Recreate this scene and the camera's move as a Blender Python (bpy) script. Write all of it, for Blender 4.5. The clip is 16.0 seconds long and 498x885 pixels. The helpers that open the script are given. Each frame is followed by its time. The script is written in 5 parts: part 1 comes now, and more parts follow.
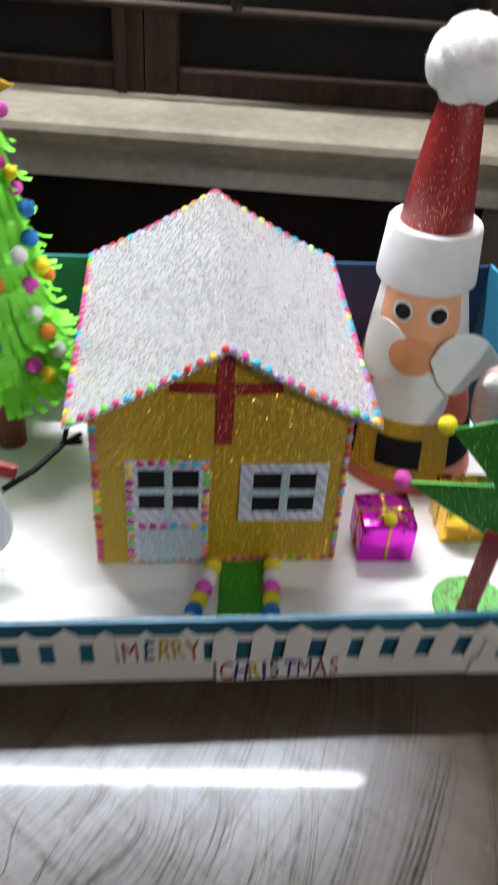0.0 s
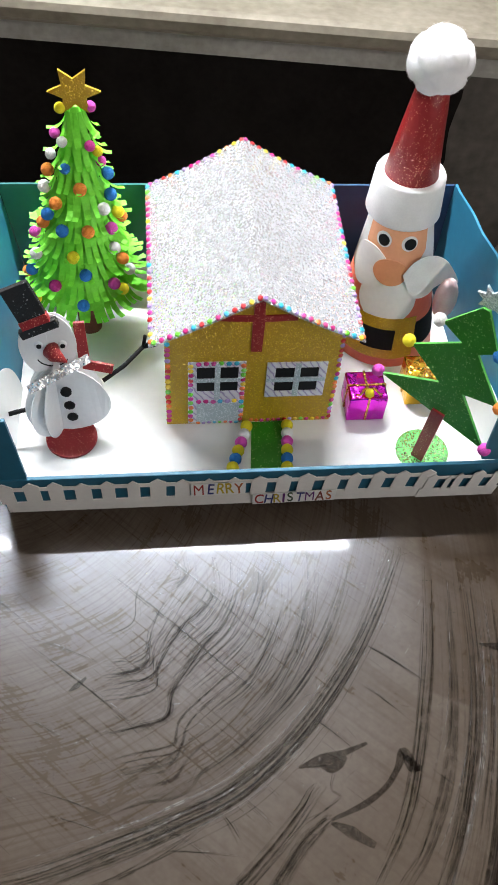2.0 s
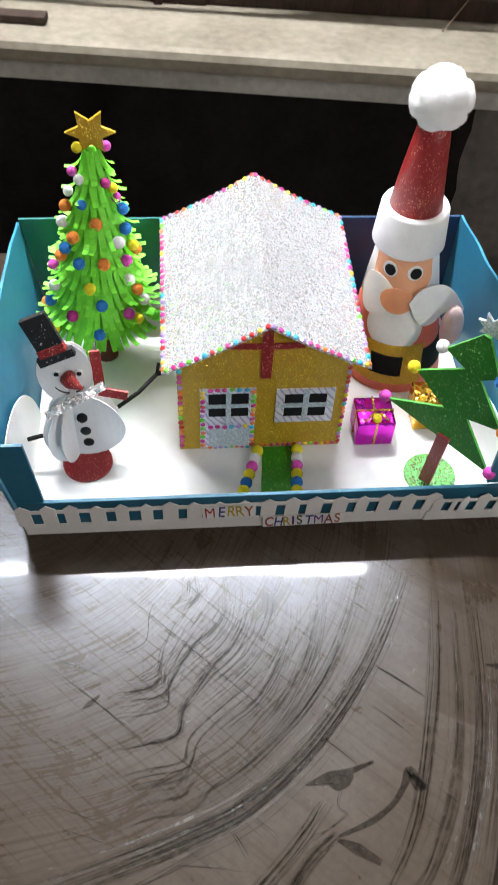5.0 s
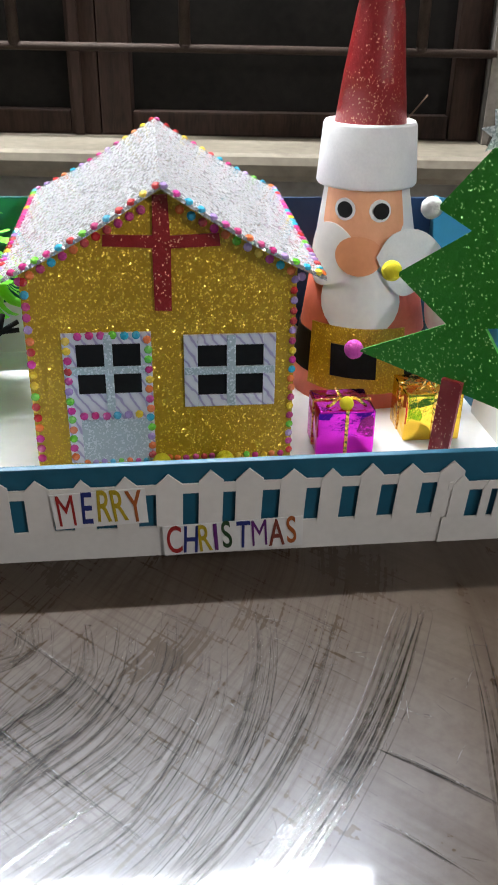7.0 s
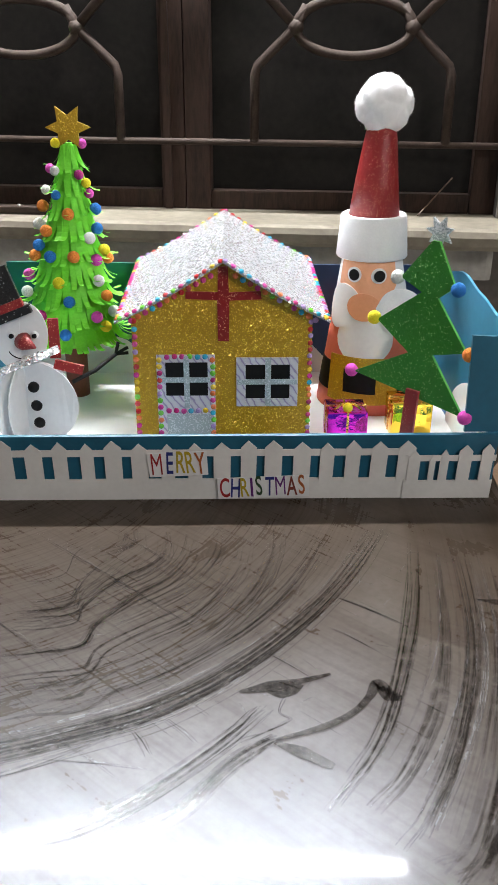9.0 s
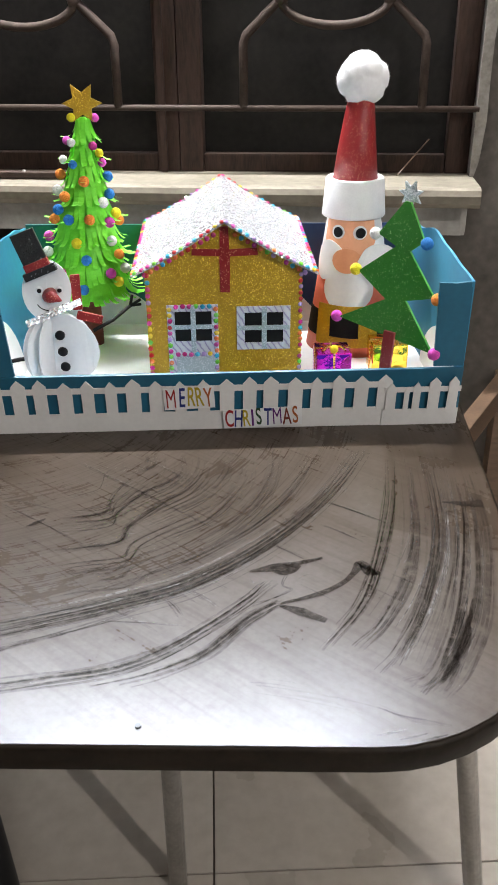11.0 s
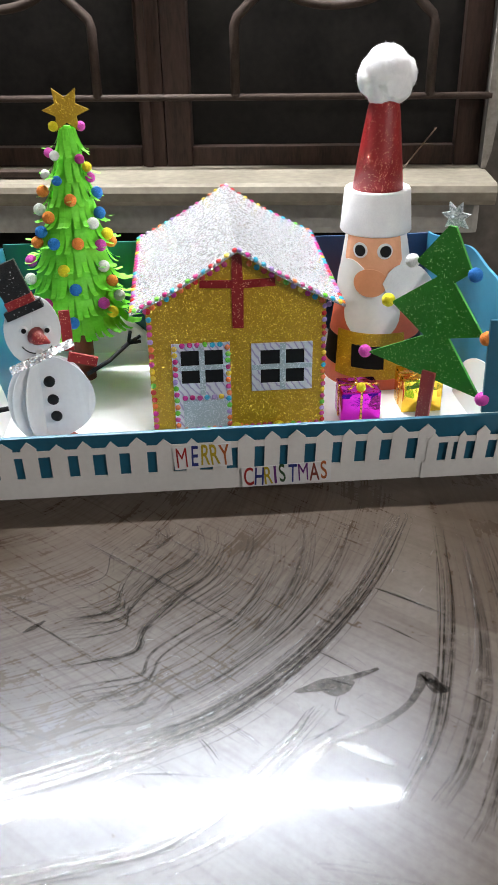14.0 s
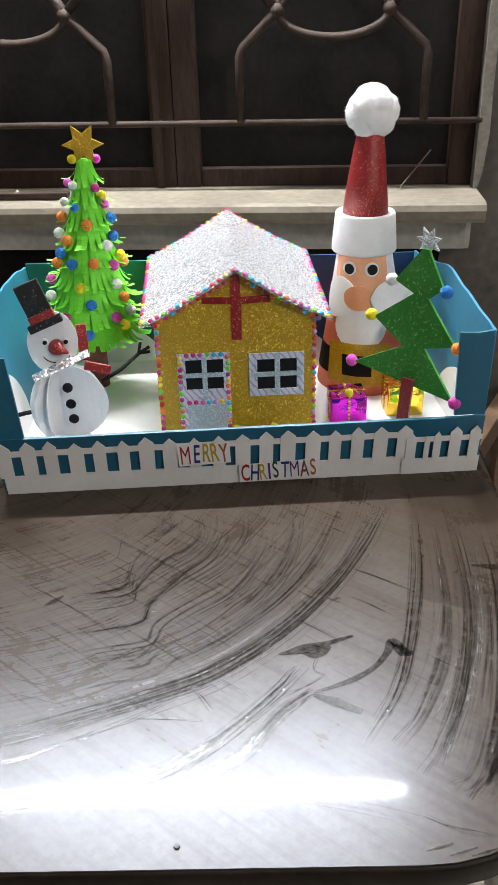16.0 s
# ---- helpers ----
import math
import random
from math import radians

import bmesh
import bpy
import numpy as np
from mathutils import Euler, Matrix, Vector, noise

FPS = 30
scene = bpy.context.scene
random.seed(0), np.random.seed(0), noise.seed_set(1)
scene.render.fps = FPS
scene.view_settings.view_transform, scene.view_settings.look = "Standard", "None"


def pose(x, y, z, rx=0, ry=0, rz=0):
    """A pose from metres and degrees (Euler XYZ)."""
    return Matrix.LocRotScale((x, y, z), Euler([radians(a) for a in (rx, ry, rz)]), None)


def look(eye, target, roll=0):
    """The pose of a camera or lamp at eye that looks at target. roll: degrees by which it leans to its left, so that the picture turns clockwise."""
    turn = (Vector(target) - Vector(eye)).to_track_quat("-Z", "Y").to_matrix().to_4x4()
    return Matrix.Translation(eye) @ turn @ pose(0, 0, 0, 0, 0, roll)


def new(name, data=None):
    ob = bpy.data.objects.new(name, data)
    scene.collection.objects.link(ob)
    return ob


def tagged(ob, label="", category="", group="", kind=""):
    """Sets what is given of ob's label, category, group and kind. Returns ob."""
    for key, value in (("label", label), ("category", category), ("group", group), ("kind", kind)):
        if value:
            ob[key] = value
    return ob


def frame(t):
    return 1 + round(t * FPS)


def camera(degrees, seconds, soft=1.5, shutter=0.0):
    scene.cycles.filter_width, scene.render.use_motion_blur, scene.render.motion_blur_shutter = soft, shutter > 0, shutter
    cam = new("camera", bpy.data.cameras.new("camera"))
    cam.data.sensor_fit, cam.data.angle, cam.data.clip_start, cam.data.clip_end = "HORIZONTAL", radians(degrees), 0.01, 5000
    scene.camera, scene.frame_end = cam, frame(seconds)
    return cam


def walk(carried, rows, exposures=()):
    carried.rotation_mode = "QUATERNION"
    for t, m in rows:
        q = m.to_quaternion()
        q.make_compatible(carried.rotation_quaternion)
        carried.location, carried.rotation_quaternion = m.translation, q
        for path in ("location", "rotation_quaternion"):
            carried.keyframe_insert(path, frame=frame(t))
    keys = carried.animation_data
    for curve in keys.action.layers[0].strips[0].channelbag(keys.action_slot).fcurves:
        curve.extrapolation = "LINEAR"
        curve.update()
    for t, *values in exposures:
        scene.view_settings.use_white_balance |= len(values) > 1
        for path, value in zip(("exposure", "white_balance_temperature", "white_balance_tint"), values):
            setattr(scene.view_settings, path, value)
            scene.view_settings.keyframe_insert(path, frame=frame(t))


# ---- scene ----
cam = camera(33.1, 16.0, shutter=0.5)
PATH = [
    (0, (0.219, -0.355, 0.474), (0.396, 1.225, -0.74), 3.8),
    (0.5, (0.185, -0.459, 0.535), (0.378, 0.965, -0.857), 3.6),
    (1, (0.179, -0.519, 0.638), (0.365, 0.788, -0.865), 3.5),
    (1.5, (0.171, -0.506, 0.704), (0.369, 0.738, -0.85), 4.6),
    (2, (0.163, -0.472, 0.735), (0.353, 0.72, -0.86), 5.3),
    (2.5, (0.179, -0.447, 0.76), (0.382, 0.698, -0.867), 6.3),
    (3, (0.187, -0.442, 0.768), (0.384, 0.669, -0.883), 6.7),
    (5.5, (0.172, -0.495, 0.739), (0.307, 0.869, -0.717), 2.3),
    (6, (0.189, -0.486, 0.579), (0.361, 1.176, -0.52), 1.1),
    (6.5, (0.259, -0.442, 0.371), (0.464, 1.29, -0.609), 0.9),
    (7, (0.247, -0.434, 0.304), (0.457, 1.327, -0.621), 0.9),
    (7.5, (0.277, -0.573, 0.332), (0.456, 1.215, -0.547), 0.3),
    (8, (0.259, -0.66, 0.356), (0.379, 1.15, -0.488), -0.3),
    (8.5, (0.247, -0.679, 0.361), (0.325, 1.144, -0.458), -0.1),
    (9, (0.26, -0.706, 0.377), (0.301, 1.116, -0.446), 0.2),
    (11.5, (0.226, -0.844, 0.408), (0.304, 0.925, -0.52), -0.6),
    (12, (0.21, -0.842, 0.411), (0.301, 0.919, -0.533), -0.5),
    (12.5, (0.211, -0.815, 0.417), (0.314, 0.938, -0.541), -0.6),
    (13, (0.211, -0.733, 0.413), (0.33, 1.017, -0.548), -1.4),
    (13.5, (0.207, -0.647, 0.41), (0.336, 1.101, -0.553), -1.4),
    (14, (0.207, -0.689, 0.43), (0.327, 1.057, -0.538), -1.1),
    (14.5, (0.214, -0.732, 0.45), (0.309, 1.011, -0.527), -1.1),
    (15, (0.219, -0.767, 0.459), (0.299, 0.98, -0.512), -1.5),
    (15.5, (0.217, -0.777, 0.465), (0.297, 0.978, -0.49), -1.7),
    (16, (0.22, -0.776, 0.465), (0.306, 0.983, -0.482), -1.6),
]
STOPS = [(0.0, -0.54), (1.5, -0.33), (3.0, -0.26), (5.5, -0.26), (6.0, -0.38), (7.0, -0.27), (9.0, -0.13), (11.5, 0.2), (12.5, 0.23), (13.3, -0.1), (16.0, -0.15)]
walk(cam, [(t, look(eye, target, roll)) for t, eye, target, roll in PATH], STOPS)

# ---- light ----
FLOOR = -0.72
WALL_YAW = -8.0
WM = Matrix.Translation((0.304, 0.896, 0)) @ Matrix.Rotation(radians(WALL_YAW), 4, "Z")
TUBE_POWER, BULB_POWER = 890.0, 2250.0

world = bpy.data.worlds.new("world")
scene.world = world
world.use_nodes = True
world.node_tree.nodes["Background"].inputs["Color"].default_value = (0.02, 0.022, 0.03, 1)
world.node_tree.nodes["Background"].inputs["Strength"].default_value = 0.3


# ---- materials ----
def material(name, base, rough=0.6, metal=0.0, spec=0.5):
    m = bpy.data.materials.new(name)
    m.use_nodes = True
    b = m.node_tree.nodes["Principled BSDF"]
    b.inputs["Base Color"].default_value = (*base, 1)
    b.inputs["Roughness"].default_value = rough
    b.inputs["Metallic"].default_value = metal
    b.inputs["Specular IOR Level"].default_value = spec
    return m, m.node_tree.nodes, m.node_tree.links, b


def node(nodes, kind, **values):
    n = nodes.new(kind)
    for key, value in values.items():
        n.inputs[key].default_value = value
    return n


def math_node(nodes, links, op, a, b=0.0):
    n = nodes.new("ShaderNodeMath")
    n.operation = op
    for i, v in enumerate((a, b)):
        if isinstance(v, (int, float)):
            n.inputs[i].default_value = v
        else:
            links.new(v, n.inputs[i])
    return n.outputs[0]


def ramp(nodes, links, source, stops):
    r = nodes.new("ShaderNodeValToRGB")
    while len(r.color_ramp.elements) < len(stops):
        r.color_ramp.elements.new(0.5)
    for e, (p, c) in zip(r.color_ramp.elements, stops):
        e.position, e.color = p, (*c, 1) if len(c) == 3 else c
    links.new(source, r.inputs[0])
    return r.outputs[0]


def grained(name, dark, light, scale, rough=0.6, metal=0.0, bump=0.1, spec=0.5, fine=8.0, stretch=(1, 1, 1)):
    """Two scales of variation in colour, roughness and relief."""
    m, ns, ls, b = material(name, light, rough, metal, spec)
    co = ns.new("ShaderNodeTexCoord")
    mp = ns.new("ShaderNodeMapping")
    mp.inputs["Scale"].default_value = stretch
    ls.new(co.outputs["Object"], mp.inputs[0])
    big = node(ns, "ShaderNodeTexNoise", Scale=scale, Detail=5.0)
    small = node(ns, "ShaderNodeTexNoise", Scale=scale * fine, Detail=3.0)
    ls.new(mp.outputs[0], big.inputs["Vector"])
    ls.new(mp.outputs[0], small.inputs["Vector"])
    both = math_node(ns, ls, "ADD", math_node(ns, ls, "MULTIPLY", big.outputs[0], 0.65), math_node(ns, ls, "MULTIPLY", small.outputs[0], 0.35))
    ls.new(ramp(ns, ls, both, [(0.32, dark), (0.68, light)]), b.inputs["Base Color"])
    ls.new(math_node(ns, ls, "ADD", math_node(ns, ls, "MULTIPLY", big.outputs[0], 0.2), rough - 0.1), b.inputs["Roughness"])
    bp = node(ns, "ShaderNodeBump", Strength=bump, Distance=0.002)
    ls.new(both, bp.inputs["Height"])
    ls.new(bp.outputs[0], b.inputs["Normal"])
    return m


def glitter(name, base, flake, scale, tilt, metal=0.7, rough=0.3, share=0.5):
    """Craft foam strewn with small mirror flakes, each turned its own way; less metal paints their glint in as colour.
    """
    m, ns, ls, b = material(name, base, rough, 0.0)
    co = ns.new("ShaderNodeTexCoord")
    v = node(ns, "ShaderNodeTexVoronoi", Scale=scale)
    ls.new(co.outputs["Object"], v.inputs["Vector"])
    geo = ns.new("ShaderNodeNewGeometry")
    sub = ns.new("ShaderNodeVectorMath")
    sub.operation = "SUBTRACT"
    ls.new(v.outputs["Color"], sub.inputs[0])
    sub.inputs[1].default_value = (0.5, 0.5, 0.5)
    sc = ns.new("ShaderNodeVectorMath")
    sc.operation = "SCALE"
    ls.new(sub.outputs[0], sc.inputs[0])
    add = ns.new("ShaderNodeVectorMath")
    ls.new(sc.outputs[0], add.inputs[0])
    ls.new(geo.outputs["Normal"], add.inputs[1])
    nrm = ns.new("ShaderNodeVectorMath")
    nrm.operation = "NORMALIZE"
    ls.new(add.outputs[0], nrm.inputs[0])
    ls.new(nrm.outputs[0], b.inputs["Normal"])
    sep = ns.new("ShaderNodeSeparateColor")
    ls.new(v.outputs["Color"], sep.inputs[0])
    big = node(ns, "ShaderNodeTexNoise", Scale=scale / 40, Detail=4.0)
    ls.new(co.outputs["Object"], big.inputs["Vector"])
    pick = math_node(ns, ls, "GREATER_THAN", math_node(ns, ls, "ADD", sep.outputs[1], math_node(ns, ls, "MULTIPLY", big.outputs[0], 0.2)), 1.1 - share)
    mix = ns.new("ShaderNodeMix")
    mix.data_type = "RGBA"
    ls.new(pick, mix.inputs["Factor"])
    mix.inputs["A"].default_value, mix.inputs["B"].default_value = (*base, 1), (*flake, 1)
    ls.new(mix.outputs["Result"], b.inputs["Base Color"])
    ls.new(math_node(ns, ls, "MULTIPLY", pick, metal), b.inputs["Metallic"])
    ls.new(math_node(ns, ls, "MULTIPLY", math_node(ns, ls, "ADD", math_node(ns, ls, "MULTIPLY", pick, 0.75), 0.25), tilt), sc.inputs["Scale"])
    ls.new(math_node(ns, ls, "SUBTRACT", rough + 0.25, math_node(ns, ls, "MULTIPLY", pick, 0.25)), b.inputs["Roughness"])
    return m


def crumpled(name, base, scale, rough=0.15):
    """Metal foil with sharp crumples."""
    m, ns, ls, b = material(name, base, rough, 1.0)
    co = ns.new("ShaderNodeTexCoord")
    v = node(ns, "ShaderNodeTexVoronoi", Scale=scale)
    n = node(ns, "ShaderNodeTexNoise", Scale=scale * 0.6, Detail=4.0)
    for t in (v, n):
        ls.new(co.outputs["Object"], t.inputs["Vector"])
    bp = node(ns, "ShaderNodeBump", Strength=0.6, Distance=0.003)
    ls.new(math_node(ns, ls, "ADD", v.outputs["Distance"], n.outputs[0]), bp.inputs["Height"])
    ls.new(bp.outputs[0], b.inputs["Normal"])
    return m


def worn_through(m, scale, low, high):
    """Lets the ground show through a thin mark in small gaps."""
    ns, ls = m.node_tree.nodes, m.node_tree.links
    b = [n for n in ns if n.type == "BSDF_PRINCIPLED"][0]
    co = ns.new("ShaderNodeTexCoord")
    n = node(ns, "ShaderNodeTexNoise", Scale=scale, Detail=5.0, Roughness=0.7)
    ls.new(co.outputs["Object"], n.inputs["Vector"])
    ls.new(ramp(ns, ls, n.outputs[0], [(0.35, (low, low, low)), (0.62, (high, high, high))]), b.inputs["Alpha"])
    return m


def table_material():
    """Dark brown polished laminate under a film of dust that a cloth has wiped in rounds."""
    m, ns, ls, b = material("scratched_laminate", (0.03, 0.024, 0.02), 0.4)
    co = ns.new("ShaderNodeTexCoord")
    sep = ns.new("ShaderNodeSeparateXYZ")
    ls.new(co.outputs["Object"], sep.inputs[0])
    X, Y = sep.outputs[0], sep.outputs[1]

    def op(kind, a, b2=0.0):
        return math_node(ns, ls, kind, a, b2)

    def cloud(scale, detail, rough=0.5):
        t = node(ns, "ShaderNodeTexNoise", Scale=scale, Detail=detail, Roughness=rough)
        ls.new(co.outputs["Object"], t.inputs["Vector"])
        return t.outputs[0]

    def grey(source, a, va, b2, vb):
        return ramp(ns, ls, source, [(a, (va, va, va)), (b2, (vb, vb, vb))])

    def strokes(u, v, across, along, detail):
        c = ns.new("ShaderNodeCombineXYZ")
        ls.new(op("MULTIPLY", u, across), c.inputs[0])
        ls.new(op("MULTIPLY", v, along), c.inputs[1])
        t = node(ns, "ShaderNodeTexNoise", Scale=1.0, Detail=detail, Roughness=0.6)
        ls.new(c.outputs[0], t.inputs["Vector"])
        return t.outputs[0]

    wobble = cloud(7.0, 2.0)
    patchy = cloud(6.0, 3.0)
    blot = cloud(13.0, 7.0, 0.68)
    speck = cloud(170.0, 3.0, 0.6)
    dx, dy = op("ADD", X, 0.02), op("SUBTRACT", Y, 0.07)
    r = op("SQRT", op("ADD", op("MULTIPLY", dx, dx), op("MULTIPLY", dy, dy)))
    r = op("ADD", r, op("MULTIPLY", op("SUBTRACT", wobble, 0.5), 0.02))
    ang = op("ARCTAN2", dy, dx)

    def slanted(degrees, across, along, detail=2.0):
        c, s2 = math.cos(radians(degrees)), math.sin(radians(degrees))
        v = op("ADD", op("MULTIPLY", X, c), op("MULTIPLY", Y, s2))
        u = op("ADD", op("MULTIPLY", X, -s2), op("MULTIPLY", Y, c))
        return strokes(u, v, across, along, detail)

    # 1 where the dust lies untouched, 0 where the cloth went round
    dusty = grey(op("ADD", r, op("MULTIPLY", op("SUBTRACT", patchy, 0.5), 0.05)), 0.39, 0.0, 0.45, 1.0)
    wide = grey(strokes(r, ang, 62.0, 0.9, 4.0), 0.34, 0.66, 0.6, 1.0)
    comb = grey(strokes(r, ang, 380.0, 2.2, 2.0), 0.35, 0.5, 0.54, 1.0)
    hatch = grey(slanted(-43, 330.0, 6.0), 0.31, 0.48, 0.48, 1.0)
    hatch2 = grey(slanted(-41, 90.0, 4.0, 3.0), 0.32, 0.72, 0.5, 1.0)
    cross = grey(slanted(38, 330.0, 9.0), 0.3, 0.7, 0.4, 1.0)
    inner = op("MULTIPLY", op("MULTIPLY", wide, comb), op("MULTIPLY", op("MULTIPLY", hatch, cross), 0.8))
    outer = op("MULTIPLY", hatch2, op("ADD", op("MULTIPLY", hatch, 0.25), 0.75))
    film = op("ADD", op("MULTIPLY", outer, dusty), op("MULTIPLY", inner, op("SUBTRACT", 1.0, dusty)))
    # a second sweep along the side edge left thin streaks
    ex, ey = op("SUBTRACT", X, -0.193), op("SUBTRACT", Y, -0.030)
    side = op("SQRT", op("ADD", op("MULTIPLY", ex, ex), op("MULTIPLY", ey, ey)))
    fan = op("MULTIPLY", grey(side, 0.603, 0.0, 0.613, 1.0), grey(op("ADD", op("ADD", Y, op("MULTIPLY", X, 0.5)), op("MULTIPLY", patchy, 0.03)), -0.215, 0.0, -0.185, 1.0))
    streaky = op("MULTIPLY", grey(strokes(side, op("ARCTAN2", ey, ex), 130.0, 1.2, 4.0), 0.36, 0.5, 0.62, 1.0), 0.68)
    film = op("MULTIPLY", film, op("SUBTRACT", 1.0, op("MULTIPLY", fan, op("SUBTRACT", 1.0, streaky))))
    film = op("MULTIPLY", film, op("MULTIPLY", grey(blot, 0.3, 0.66, 0.62, 1.0), grey(speck, 0.3, 0.8, 0.6, 1.0)))
    ls.new(op("ADD", op("MULTIPLY", film, 0.3), 0.09), b.inputs["Specular IOR Level"])
    ls.new(op("ADD", op("MULTIPLY", film, 0.05), op("ADD", op("MULTIPLY", blot, 0.09), 0.215)), b.inputs["Roughness"])
    ls.new(ramp(ns, ls, film, [(0.1, (0.034, 0.0225, 0.0145)), (1.0, (0.058, 0.0425, 0.0295))]), b.inputs["Base Color"])
    b.inputs["Specular Tint"].default_value = (0.82, 0.89, 1.0, 1)
    b.inputs["Coat Weight"].default_value = 0.06
    b.inputs["Coat Roughness"].default_value = 0.05
    return m


def emitter(name, colour, strength):
    m, ns, ls, b = material(name, (0.9, 0.9, 0.9), 0.4)
    b.inputs["Emission Color"].default_value = (*colour, 1)
    b.inputs["Emission Strength"].default_value = strength
    return m


